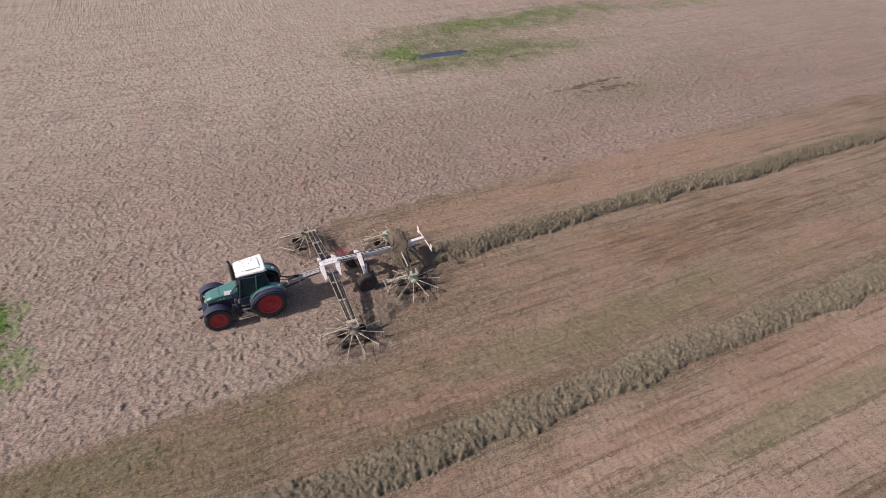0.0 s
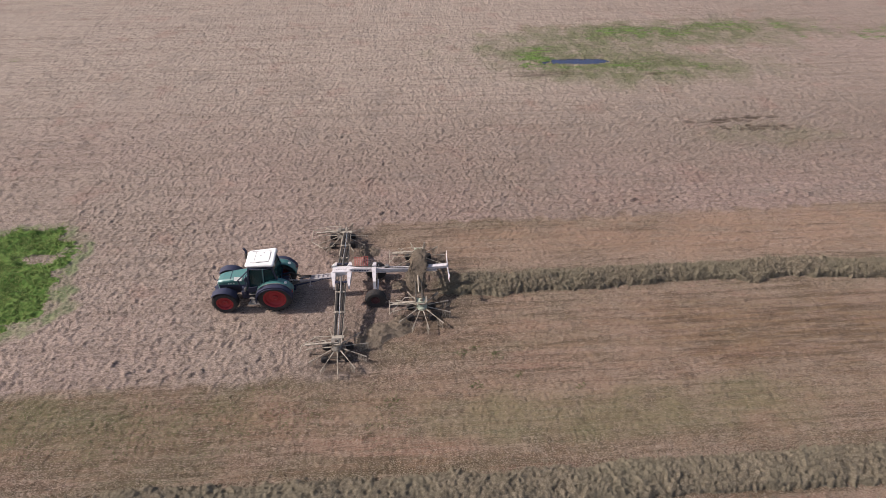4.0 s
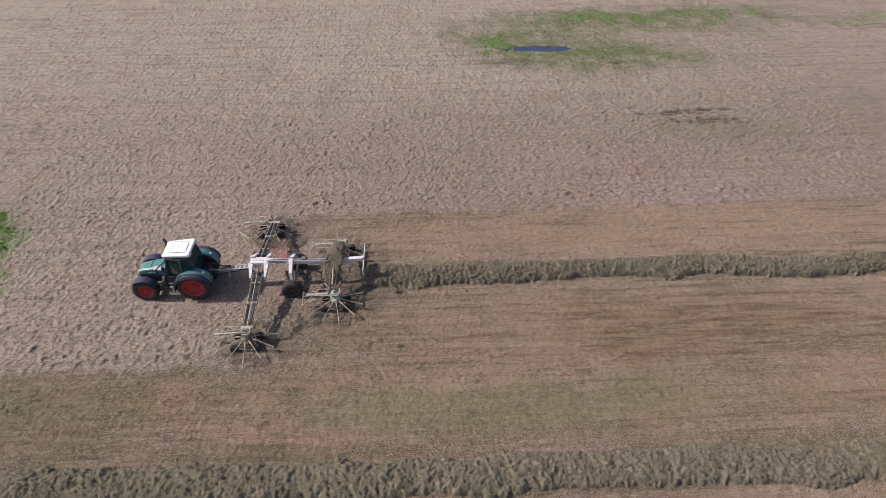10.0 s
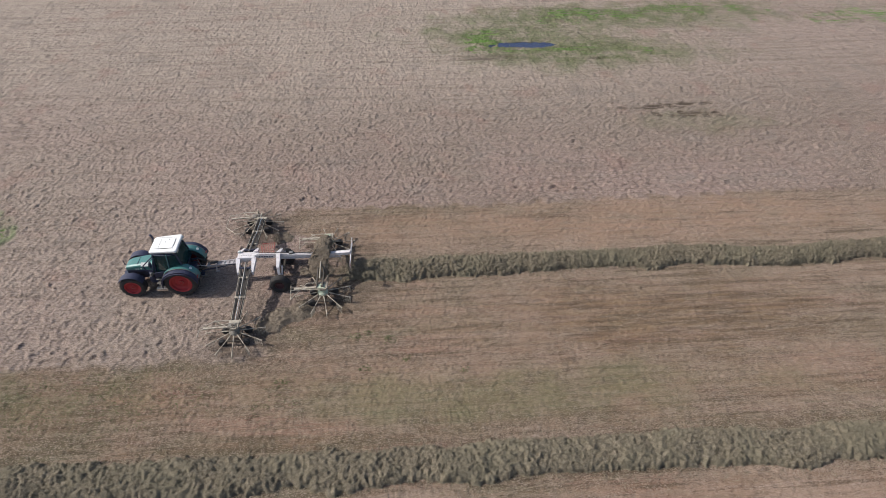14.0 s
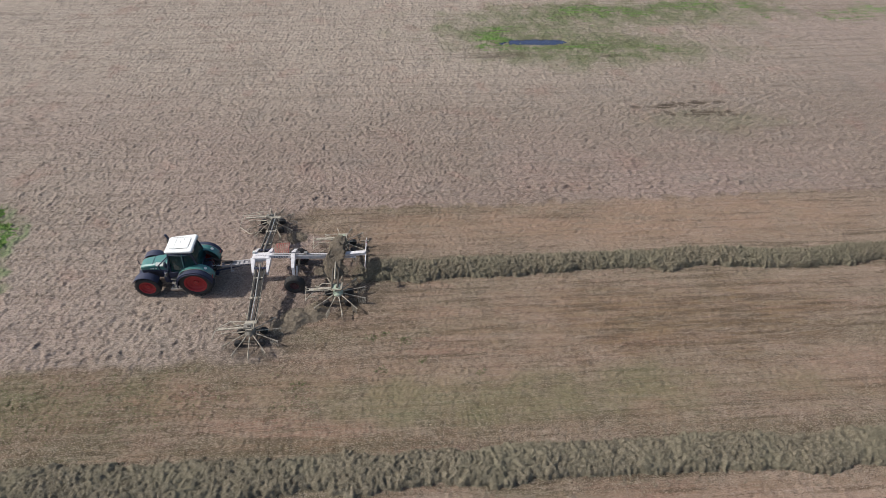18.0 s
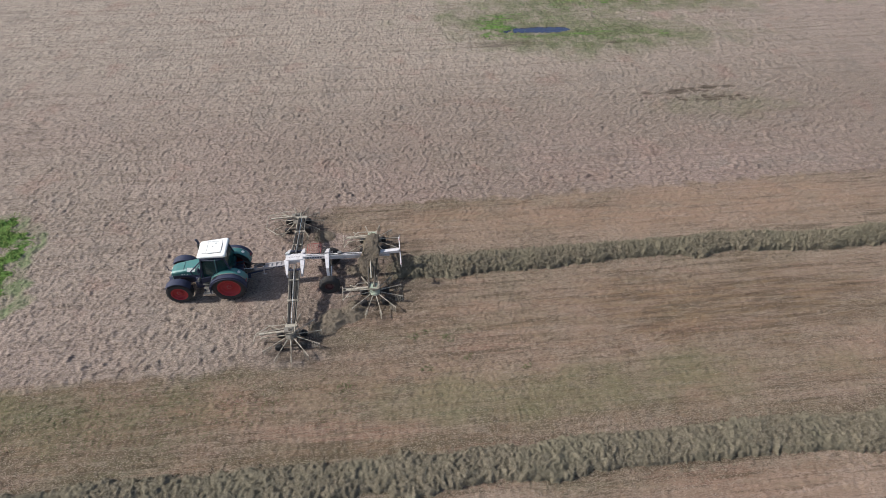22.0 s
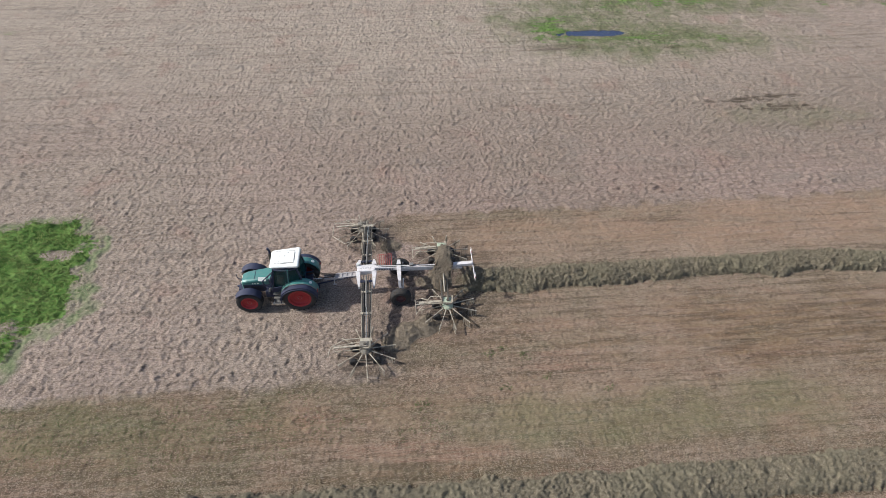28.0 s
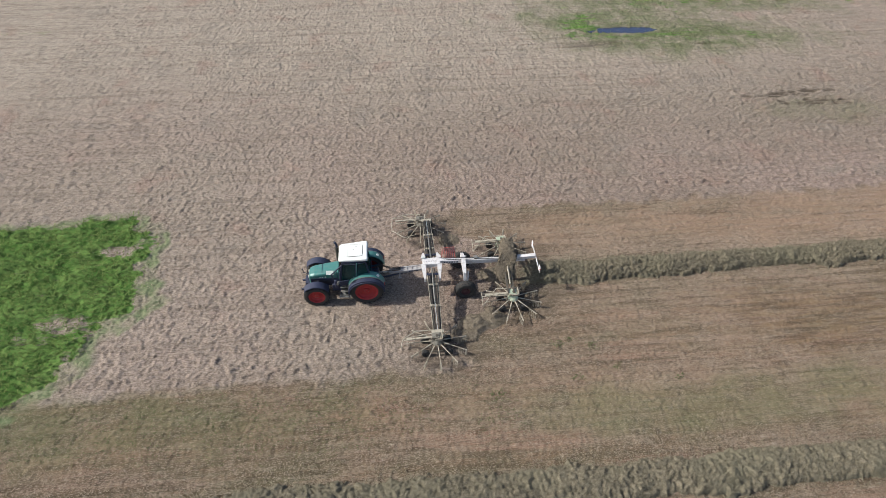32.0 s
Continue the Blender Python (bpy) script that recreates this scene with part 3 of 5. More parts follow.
def smooth_mesh(name, verts, quads, material):
    me = bpy.data.meshes.new(name)
    me.vertices.add(len(verts))
    me.vertices.foreach_set("co", np.asarray(verts, np.float32).ravel())
    me.loops.add(quads.size)
    me.loops.foreach_set("vertex_index", quads.astype(np.int32).ravel())
    me.polygons.add(len(quads))
    k = quads.shape[1]
    me.polygons.foreach_set("loop_start", np.arange(0, quads.size, k, dtype=np.int32))
    me.polygons.foreach_set("loop_total", np.full(len(quads), k, np.int32))
    me.polygons.foreach_set("use_smooth", np.ones(len(quads), bool))
    me.update(calc_edges=True)
    me.validate()
    me.materials.append(material)
    return me


def grid_quads(nx, ny):
    k = np.arange((ny - 1) * (nx - 1))
    a = (k // (nx - 1)) * nx + k % (nx - 1)
    return np.stack([a, a + 1, a + nx + 1, a + nx], 1)


def ground():
    xs = axis([(-3000, 500), (-500, 80), (-180, 8), (-80, 0.8), (-50, 0.2), (-28, 0.1), (-15, 0.06), (16, 0.09), (32, 0.11), (48, 0.2), (64, 0.5), (80, 1.6), (110, 8), (180, 80), (500, 500), (3000, 0)])
    ys = axis([(-3000, 500), (-500, 80), (-120, 8), (-50, 1.2), (-19, 0.095), (-9, 0.06), (9, 0.09), (20, 0.135), (44, 0.25), (56, 0.6), (66, 1.6), (90, 8), (180, 80), (500, 500), (3000, 0)])
    X, Y = [v.ravel() for v in np.meshgrid(xs, ys)]
    Z = lumps(X, Y)
    near = (np.abs(X - 15) < 70) & (np.abs(Y - 15) < 60)
    Z = np.where(near, Z, 0.0)
    me = smooth_mesh("ground", np.stack([X, Y, Z], 1), grid_quads(len(xs), len(ys)), FIELD)
    for name, v in zip(("raked", "green", "wet", "reddish", "olive", "mud_and_shade", "dark_hay", "pale", "bleached", "swath"), ground_masks(X, Y) + side_masks(X, Y)):
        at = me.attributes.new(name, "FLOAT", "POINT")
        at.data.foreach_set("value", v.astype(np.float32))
    tagged(new("ground", me), "mown hay field with spread hay, raked stubble and green patches", "field", kind="structure")


ground()


def pond():
    px, py = POND
    n = 64
    pts = []
    for k in range(n):
        a = 2 * math.pi * k / n
        pts.append((px + 4.6 * math.cos(a), py + 1.9 * math.sin(a), -0.055))
    bm = bmesh.new()
    bm.faces.new([bm.verts.new(p) for p in pts])
    me = bpy.data.meshes.new("pond")
    bm.to_mesh(me)
    bm.free()
    me.materials.append(WATER)
    tagged(new("water", me), "shallow blue puddle among green grass in the field", "puddle", kind="structure")


pond()


# ---- windrows and loose strands ----
def ribbons(name, x, y, z, length, width, rng, rise=0.25, bend=0.5, aim=None):
    """Curled strands, two quads each, lying about the given places. Returns vertices and quads."""
    n = len(x)
    a = rng.uniform(0, 2 * np.pi, n) if aim is None else aim
    lift = rng.uniform(-0.1, 1.0, n) * rise
    d = np.stack([np.cos(a), np.sin(a), lift], 1) * (length * rng.uniform(0.5, 1.3, n))[:, None]
    turn = a + rng.uniform(-1, 1, n) * bend * 2
    e = np.stack([np.cos(turn), np.sin(turn), lift - rise * rng.uniform(0.3, 1.2, n)], 1) * (length * rng.uniform(0.4, 1.0, n))[:, None]
    s = np.stack([-np.sin(a), np.cos(a), rng.uniform(-0.6, 0.6, n)], 1) * (width * rng.uniform(0.6, 1.4, n))[:, None]
    p = np.stack([x, y, z], 1)
    v = np.stack([p - s, p + s, p + d + s, p + d - s, p + d + e + 0.4 * s, p + d + e - 0.4 * s], 1).reshape(-1, 3)
    k = np.arange(n)[:, None] * 6
    q = np.concatenate([k + [0, 1, 2, 3], k + [3, 2, 4, 5]], 0)
    return v, q


def windrow_middle(x, mid, shift):
    return mid + 0.35 * (wave(x, 0 * x, 9.0, shift) - 0.5) + 0.5 * (wave(x, 0 * x, 2.4, shift + 1) - 0.5)


def windrow_height(x, y, mid, half, top, shift):
    """Height of a heaped row of hay above the ground."""
    c = windrow_middle(x, mid, shift)
    h = half * (0.85 + 0.35 * wave(x, 0 * x, 1.7, shift + 2))
    rag = 0.24 * (wave(x, y, 0.38, shift + 9) - 0.5) + 0.3 * (wave(x, y, 0.16, shift + 10) - 0.5)
    u = np.clip(np.abs(y - c) / h + rag * np.minimum(1, np.abs(y - c) / h), 0, 1)
    arch = np.sqrt(np.maximum(0, 1 - u ** 1.6)) * (0.72 + 0.5 * wave(x, y, 1.1, shift + 3))
    lean = x + 0.35 * (y - c) + 0.25 * (wave(x, y, 0.9, shift + 7) - 0.5)
    slant = 0.6 * wave(lean, y * 0.35, 0.21, shift + 4) + 0.6 * wave(lean, y * 0.3, 0.12, shift + 5) + 0.55 * wave(x, y, 0.1, shift + 6) + 0.6 * wave(x, y, 0.42, shift + 8) - 1.15
    return arch * top + slant * 0.22 * top * np.minimum(1, arch * 2) + np.minimum(1, arch * 2) * top * (0.20 * clumps(x, y, 0.5, shift + 11, 0.2) + 0.20 * clumps(x, y, 0.2, shift + 12, 0.2) + 0.40 * (0.5 - np.abs(wave(lean, y, 0.17, shift + 14) - 0.5)) + 0.42 * (wave(x, y, 0.085, shift + 15) - 0.5)) - 0.06 * (u >= 1)


def windrow(x0, x1, mid, half, top, shift, label, fade):
    rng = np.random.default_rng(shift)
    lo, hi = max(x0, -26.0), min(x1, 54.0)
    runs = [(lo, 0.055), (hi, 1.0)]
    if x0 < lo:
        runs = [(x0, 3.0)] + runs
    runs += [(x1, 0)] if x1 > hi else []
    xs = axis(runs)
    ys = np.linspace(mid - half * 1.5, mid + half * 1.5, 52)
    X, Y = [v.ravel() for v in np.meshgrid(xs, ys)]
    grow = step(X, x0, x0 + fade)
    Z = lumps(X, Y) * 0.3 + windrow_height(X, Y, mid, half, top, shift) * grow - 0.06 * (1 - grow)
    me = smooth_mesh("hay_windrow", np.stack([X - 0, Y, Z], 1), grid_quads(len(xs), len(ys)), HAY)
    ob = tagged(new("hay_windrow", me), label, "hay windrow", "hay windrows")
    n = 12000
    x = rng.uniform(lo, hi, n)
    y = windrow_middle(x, mid, shift) + half * rng.normal(0, 0.75, n)
    z = np.maximum(lumps(x, y), windrow_height(x, y, mid, half, top, shift) * step(x, x0, x0 + fade)) - 0.005
    v, q = ribbons("strand", x, y, z, 0.14, 0.009, rng, 0.6)
    # locks combed over the ridge, hanging down on either side
    n = 36000
    x = rng.uniform(lo, hi, n)
    c = windrow_middle(x, mid, shift)
    y = c + half * rng.uniform(-1.02, 0.95, n)
    grow = step(x, x0, x0 + fade)
    z = np.maximum(0.0, windrow_height(x, y, mid, half, top, shift) * grow) + 0.006
    aim = np.where(y + 0.3 * half * rng.normal(0, 1, n) < c, -1.57, 1.57) + 0.9 * (wave(x, y, 0.5, shift + 13) - 0.5) * 3 + rng.normal(0, 0.8, n)
    v2, q2 = ribbons("lock", x, y, z, 0.075 * grow + 0.01, 0.006, rng, 0.18, 0.9, aim)
    st = new("loose_strand", smooth_mesh("loose_strand", np.concatenate([v, v2]), np.concatenate([q, q2 + len(v)]), LOCKS))
    st.parent = ob
    tagged(st, "stray stalks and combed locks of hay", kind="stuff")


windrow(8.6, 400, 0.10, 0.74, 0.40, 60, "long grey-green windrow of freshly raked hay behind the rake", 2.0)
windrow(-400, 400, -12.4, 0.88, 0.36, 70, "long grey windrow of older raked hay on stubble", 0.1)


def strewn(name, count, seed, box_xy, keep, length, width, rise, material, label, category):
    rng = np.random.default_rng(seed)
    x0, x1, y0, y1 = box_xy
    x, y = rng.uniform(x0, x1, count), rng.uniform(y0, y1, count)
    ok = rng.random(count) < keep(x, y)
    x, y = x[ok], y[ok]
    v, q = ribbons(name, x, y, lumps(x, y) - 0.01, length, width, rng, rise, 0.2)
    tagged(new(name, smooth_mesh(name, v, q, material)), label, category, kind="stuff")


strewn("spread_hay", 110000, 3, (-28, 52, -7, 34), lambda x, y: (1 - raked_at(x, y)) * (1 - green_at(x, y)) * (0.25 + 0.75 * (wave(x, y, 0.62, 41) > 0.5)), 0.07, 0.010, 0.7,
       STRAW, "brown half-dry hay lying spread over the field", "hay")
strewn("stubble_straw", 80000, 4, (-20, 45, -19, 6.5), lambda x, y: raked_at(x, y) * 0.8 * (1 - ground_masks(x, y)[2]), 0.06, 0.006, 0.6, STRAW, "short leftover stalks on the raked stubble", "straw")
strewn("meadow_grass", 80000, 5, (-40, -8, -18, 8), lambda x, y: meadow_at(x, y), 0.15, 0.014, 1.3, GRASS, "lush green uncut grass with tussocks", "grass")
strewn("stubble_weeds", 60000, 9, (-26, 8, -10.5, -6.3), lambda x, y: 0.22 * patch(x, y, -9.0, -8.2, 12.0, 1.5, 0.7, 1.2, 1.2, 28), 0.08, 0.007, 1.2, SEDGE, "thin green weeds growing in the stubble", "weeds")
strewn("pond_grass", 30000, 6, (14, 62, 30, 44), lambda x, y: green_at(x, y) * (1 - pond_at(x, y)), 0.13, 0.011, 1.3, SEDGE, "green grass strips round the puddle", "grass")


def grass_clump(x, y, r, label, seed):
    rng = np.random.default_rng(seed)
    n = int(300 * r * r + 22)
    a, d = rng.uniform(0, 6.283, n), r * np.sqrt(rng.random(n))
    px, py = x + 1.5 * d * np.cos(a), y + 0.7 * d * np.sin(a)
    v, q = ribbons("grass_clump", px, py, lumps(px, py) - 0.02, 0.09, 0.012, rng, 1.5)
    tagged(new("grass_clump", smooth_mesh("grass_clump", v, q, SEDGE)), label, "grass clump", "grass clumps", kind="stuff")


grass_clump(POND[0] + 6.6, POND[1] - 3.5, 0.6, "dark clump of sedge beside the puddle", 81)
for _i, (_x, _y, _r) in enumerate(((9.8, -4.9, 0.28), (10.6, -4.65, 0.24), (11.6, -5.2, 0.32), (10.4, -7.0, 0.26), (12.5, -6.6, 0.22), (6.2, -7.6, 0.3), (15.4, -7.4, 0.22))):
    grass_clump(_x, _y, _r, "small green tuft of grass growing in the stubble", 82 + _i)


# ---- tractor ----
def wheel_parts(parent, kind, x, y, r, width, rim_r, lug_n):
    """A wheel about its own middle; its outer face looks to -y."""
    w = width / 2
    hub = part(kind, lathe([(0.0, -w * 0.45), (0.10, -w * 0.5), (0.15, -w * 0.42), (0.16, -w * 0.30), (rim_r * 0.55, -w * 0.22), (rim_r * 0.6, -w * 0.1), (0.0, -w * 0.1)], 28), RED, parent, "red wheel disc", at=(x, y, r))
    rim = [(rim_r * 0.55, -w * 0.20), (rim_r * 0.80, -w * 0.42), (rim_r * 0.90, -w * 0.72), (rim_r * 1.0, -w * 0.76), (rim_r * 1.02, -w * 0.84), (rim_r * 0.96, -w * 0.86),
           (rim_r * 0.86, -w * 0.74), (rim_r * 0.86, w * 0.74), (rim_r * 0.98, w * 0.84), (rim_r * 0.80, w * 0.2)]
    part("rim", lathe(rim, 40, closed=True), RED, hub, "bright red steel rim", smooth=False)
    prof = [(rim_r * 0.97, -w * 0.80), (rim_r * 1.10, -w * 0.98), (r * 0.80, -w), (r * 0.91, -w * 0.93), (r * 0.955, -w * 0.80), (r * 0.965, 0), (r * 0.955, w * 0.80),
            (r * 0.91, w * 0.93), (r * 0.80, w), (rim_r * 1.10, w * 0.98), (rim_r * 0.97, w * 0.80)]
    bm = lathe(prof, 44, closed=True)
    for k in range(lug_n):
        for side in (-1, 1):
            a = 360 * (k + 0.5 * (side > 0)) / lug_n
            m = pose(0, 0, 0, 0, a, 0) @ pose(0, side * w * 0.48, r * 0.968, 0, 0, 0) @ pose(0, 0, 0, side * -6, 0, side * 38)
            box(bm, r * 0.075, w * 1.12, r * 0.062, m)
    part("tyre", bm, RUBBER, hub, "dusty black lugged tractor tyre")
    bm = bmesh.new()
    for k in range(8):
        a = 2 * math.pi * k / 8
        tube(bm, (0.115 * math.cos(a), -w * 0.53, 0.115 * math.sin(a)), (0.115 * math.cos(a), -w * 0.44, 0.115 * math.sin(a)), 0.014, seg=6)
    tagged(part("nut_ring", bm, STEEL, hub), kind="stuff")
    return hub


def eased(points, n=4):
    """A smooth line through the given (x, z) points."""
    p = [points[0]] + list(points) + [points[-1]]
    out = []
    for a, b, c, d in zip(p, p[1:], p[2:], p[3:]):
        for k in range(n):
            u = k / n
            out.append(tuple(0.5 * (2 * b[i] + (c[i] - a[i]) * u + (2 * a[i] - 5 * b[i] + 4 * c[i] - d[i]) * u * u + (3 * b[i] - a[i] - 3 * c[i] + d[i]) * u ** 3) for i in (0, 1)))
    return out + [points[-1]]


def arc_fender(r0, width, thick, a0, a1, n=36):
    """A mudguard: an arc from a0 to a1 degrees (0 is ahead, 90 up), seen along y."""
    pts = []
    for k in range(n + 1):
        a = radians(a0 + (a1 - a0) * k / n)
        pts.append((-r0 * math.cos(a), r0 * math.sin(a)))
    inner = [(-(r0 - thick) * math.cos(radians(a0 + (a1 - a0) * k / n)), (r0 - thick) * math.sin(radians(a0 + (a1 - a0) * k / n))) for k in range(n, -1, -1)]
    return slab(pts + inner, -width / 2, width / 2)


def tractor():
    t = thing("tractor", (0, 0, 0), "green farm tractor with white cab roof and red wheel rims", "tractor")
    # wheels
    w = wheel_parts(t, "rear_wheel", 0, -0.95, 0.925, 0.60, 0.62, 22)
    twin(w, t, pose(0, 0.95, 0.925, 0, 0, 180))
    w = wheel_parts(t, "front_wheel", -2.72, -0.93, 0.70, 0.50, 0.45, 20)
    twin(w, t, pose(-2.72, 0.93, 0.70, 0, 0, 180))
    # chassis
    part("chassis", shape((2.9, 0.50, 0.50, -1.55, 0, 0.86), (0.9, 0.62, 0.7, -0.05, 0, 0.95), (0.5, 0.34, 0.36, -3.0, 0, 0.80)), BLACK, t, "dark engine and gearbox housing")
    part("rear_axle", lathe([(0.0, -0.85), (0.14, -0.85), (0.16, -0.45), (0.24, -0.3), (0.24, 0.3), (0.16, 0.45), (0.14, 0.85), (0.0, 0.85)], 20), BLACK, t, at=(0, 0, 0.925))
    part("front_axle", shape((0.26, 1.5, 0.20, -2.72, 0, 0.66)), BLACK, t)
    # bonnet
    rings = []
    for x, hw, z0, z1 in ((-3.10, 0.30, 1.02, 1.50), (-3.04, 0.36, 0.98, 1.62), (-2.80, 0.40, 0.96, 1.70), (-2.2, 0.43, 0.98, 1.80), (-1.45, 0.46, 1.02, 1.90)):
        r = 0.12
        rings.append([(x, -hw, z0), (x, -hw, z1 - r), (x, -hw + 0.03, z1 - 0.05), (x, -hw + r, z1), (x, hw - r, z1), (x, hw - 0.03, z1 - 0.05), (x, hw, z1 - r), (x, hw, z0)])
    part("bonnet", loft(rings), GREEN, t, "dark green sloping engine bonnet")
    for q in (-1, 1):
        part("side_panel", shape((1.45, 0.02, 0.42, -2.28, q * 0.445, 1.22, 0, 0, q * 2.2)), BLACK, t, "dark side panel of the bonnet")
        for i in range(5):
            part("side_slot", shape((0.9, 0.012, 0.018, -2.38, q * 0.458, 1.08 + 0.055 * i, 0, 0, q * 2.2)), RUBBER, t)
    part("front_grille", shape((0.05, 0.50, 0.46, -3.10, 0, 1.22, 0, -8, 0)), BLACK, t)
    for y in (-0.2, 0.2):
        part("headlight", shape((0.05, 0.16, 0.10, -3.125, y, 1.42, 0, -10, 0)), LAMP, t, "clear headlight")
    for x in (-2.72, -2.60, -2.44):
        part("side_lettering", shape((0.07, 0.012, 0.06, x + 0.25, -0.452, 1.52, 0, 0, -2)), EMBLEM, t, "small pale lettering bars")
    part("emblem_plate", shape((0.40, 0.016, 0.22, -1.92, -0.432, 1.825, -48, 4, 0)), EMBLEM, t, "white plate on the bonnet side")
    part("bonnet_seam", shape((0.02, 0.72, 0.012, -2.35, 0, 1.79)), BLACK, t)
    part("front_linkage", beams(0.08, 0.12, ((-2.95, -0.28, 0.8), (-3.62, -0.36, 0.55)), ((-2.95, 0.28, 0.8), (-3.62, 0.36, 0.55)), ((-3.3, -0.36, 0.66), (-3.3, 0.36, 0.66)), ((-3.1, 0, 1.0), (-3.42, 0, 0.92))), BLACK, t, "black front linkage arms")
    part("front_weight", shape((0.30, 0.62, 0.26, -3.22, 0, 0.88)), BLACK, t)
    # front mudguards
    bm = arc_fender(0.80, 0.46, 0.03, 38, 150)
    f = part("front_mudguard", bm, BLACK, t, "dark plastic mudguard", at=(-2.72, -0.95, 0.70))
    twin(f, t, pose(-2.72, 0.95, 0.70))
    for y in (-0.95, 0.95):
        part("mudguard_bracket", tubes(0.025, ((-2.6, y * 0.55, 0.9), (-2.6, y * 0.62, 1.42), (-2.6, y, 1.46))), BLACK, t)
    # rear mudguards
    curve = [(-1.00, 0.92), (-0.99, 1.14), (-0.93, 1.34), (-0.80, 1.54), (-0.62, 1.70), (-0.40, 1.82), (-0.12, 1.89), (0.16, 1.90), (0.42, 1.86), (0.64, 1.75), (0.82, 1.58), (0.95, 1.38), (1.02, 1.16)]
    curve = eased(curve)

    def guard(drop, y0, y1):
        outer = [(x * (1 - drop * 0.2), z - drop) for x, z in curve]
        inner = [(x * (0.955 - drop * 0.2), z - drop - 0.045) for x, z in curve]
        return slab(outer + inner[::-1], y0, y1)

    for s in (-1, 1):
        g = part("rear_mudguard", guard(0.0, -0.20, 0.22), GREEN, t, "green rear mudguard", at=(0, s * 0.80, 0))
        if s > 0:
            g.scale = (1, -1, 1)
        part("mudguard_lip", guard(0.03, -0.30, 0.0), BLACK, g, "dark plastic mudguard edge", at=(0, -0.20, 0))
        # highlight along the guard's edge, built as a thin grey strip
        part("mudguard_trim", guard(-0.008, -0.03, 0.0), STEEL, g, "thin pale strip in place of the highlight on the mudguard edge", at=(0, -0.20, 0))
        part("mudguard_flare", guard(0.10, -0.06, 0.0), BLACK, g, at=(0, -0.49, 0))
        part("tail_light", shape((0.05, 0.20, 0.09, 0.98, s * 1.0, 1.30, 0, 20, 0)), RED_FLAP, t, "red tail light")
        bm = bmesh.new()
        tube(bm, (0.66, s * 0.80, 1.735), (0.68, s * 0.80, 1.765), 0.085, seg=20)
        part("round_sticker", bm, EMBLEM, t, "white round speed sticker")
    # cab
    part("cab_floor", shape((1.35, 1.2, 0.08, -0.62, 0, 1.12), (0.06, 1.15, 0.55, -1.36, 0, 1.45), (0.30, 1.0, 0.5, 0.12, 0, 1.38)), FLOOR_MAT, t)
    low = {"a": (-1.42, 0.60, 1.15), "b": (-0.55, 0.78, 1.2), "c": (0.28, 0.70, 1.55)}
    top = {"a": (-1.16, 0.66, 2.72), "b": (-0.38, 0.76, 2.74), "c": (0.06, 0.64, 2.72)}
    for s in (-1, 1):
        for k in "abc":
            p, q = Vector(low[k]), Vector(top[k])
            p.y, q.y = p.y * s, q.y * s
            bm = bmesh.new()
            beam(bm, p, q, 0.07, 0.07 if k != "b" else 0.05)
            part("cab_pillar", bm, BLACK if k != "b" else GREEN, t)
        for a, b, nm in (("a", "b", "door_window"), ("b", "c", "side_window")):
            pts = [Vector(low[a]), Vector(low[b]), Vector(top[b]), Vector(top[a])]
            for p in pts:
                p.y *= s
            c = sum(pts, Vector()) / 4
            pts = [c + (p - c) * 0.96 for p in pts]
            o = Vector((0, s * 0.008, 0))
            bm = loft([[p - o for p in pts], [p + o for p in pts]])
            part(nm, bm, GLASS, t, "tinted cab window")
        for a, b, nm in (("a", "b", "door_frame"), ("b", "c", "quarter_window_frame")):
            pts = [Vector(low[a]), Vector(low[b]), Vector(top[b]), Vector(top[a])]
            c = sum(pts, Vector()) / 4
            pts = [c + (p - c) * 0.93 for p in pts]
            pts = [(p.x, s * (p.y + 0.012), p.z) for p in pts]
            part(nm, tubes(0.024, pts + pts[:1], seg=6), BLACK, t, "black window frame of the cab")
        part("sill_panel", shape((0.86, 0.05, 0.34, -0.98, s * 0.72, 1.30, 0, 0, s * -11)), BLACK, t, "dark blue panel below the cab door")
        part("door_handle", shape((0.14, 0.03, 0.03, -0.68, s * 0.80, 1.62)), BLACK, t)
    for nm, k, x in (("windscreen", "a", -0.01), ("rear_window", "c", 0.01)):
        l, u = Vector(low[k]), Vector(top[k])
        pts = [Vector((l.x, -l.y * 0.95, l.z)), Vector((l.x, l.y * 0.95, l.z)), Vector((u.x, u.y * 0.95, u.z)), Vector((u.x, -u.y * 0.95, u.z))]
        o = Vector((0.008, 0, 0))
        part(nm, loft([[p - o for p in pts], [p + o for p in pts]]), GLASS, t, "tinted cab window")
    for p, q in (((-1.16, -0.66, 2.72), (-1.16, 0.66, 2.72)), ((0.06, -0.64, 2.72), (0.06, 0.64, 2.72)), ((-1.16, -0.66, 2.72), (0.06, -0.64, 2.72)), ((-1.16, 0.66, 2.72), (0.06, 0.64, 2.72)), ((0.28, -0.7, 1.5), (0.28, 0.7, 1.5))):
        part("cab_rail", beams(0.06, 0.06, (p, q)), BLACK, t)
    part("seat", shape((0.50, 0.52, 0.14, -0.30, 0, 1.62), (0.14, 0.50, 0.62, -0.06, 0, 1.95, 0, 8, 0), (0.30, 0.3, 0.40, -0.28, 0, 1.34)), SEAT, t, "dark empty driver seat")
    bm = lathe([(0.19, -0.014), (0.205, 0.0), (0.19, 0.014), (0.175, 0.0)], 24, "Z", True)
    part("steering_wheel", bm, BLACK, t, at=(-0.86, 0, 1.95)).rotation_euler = (0, radians(-28), 0)
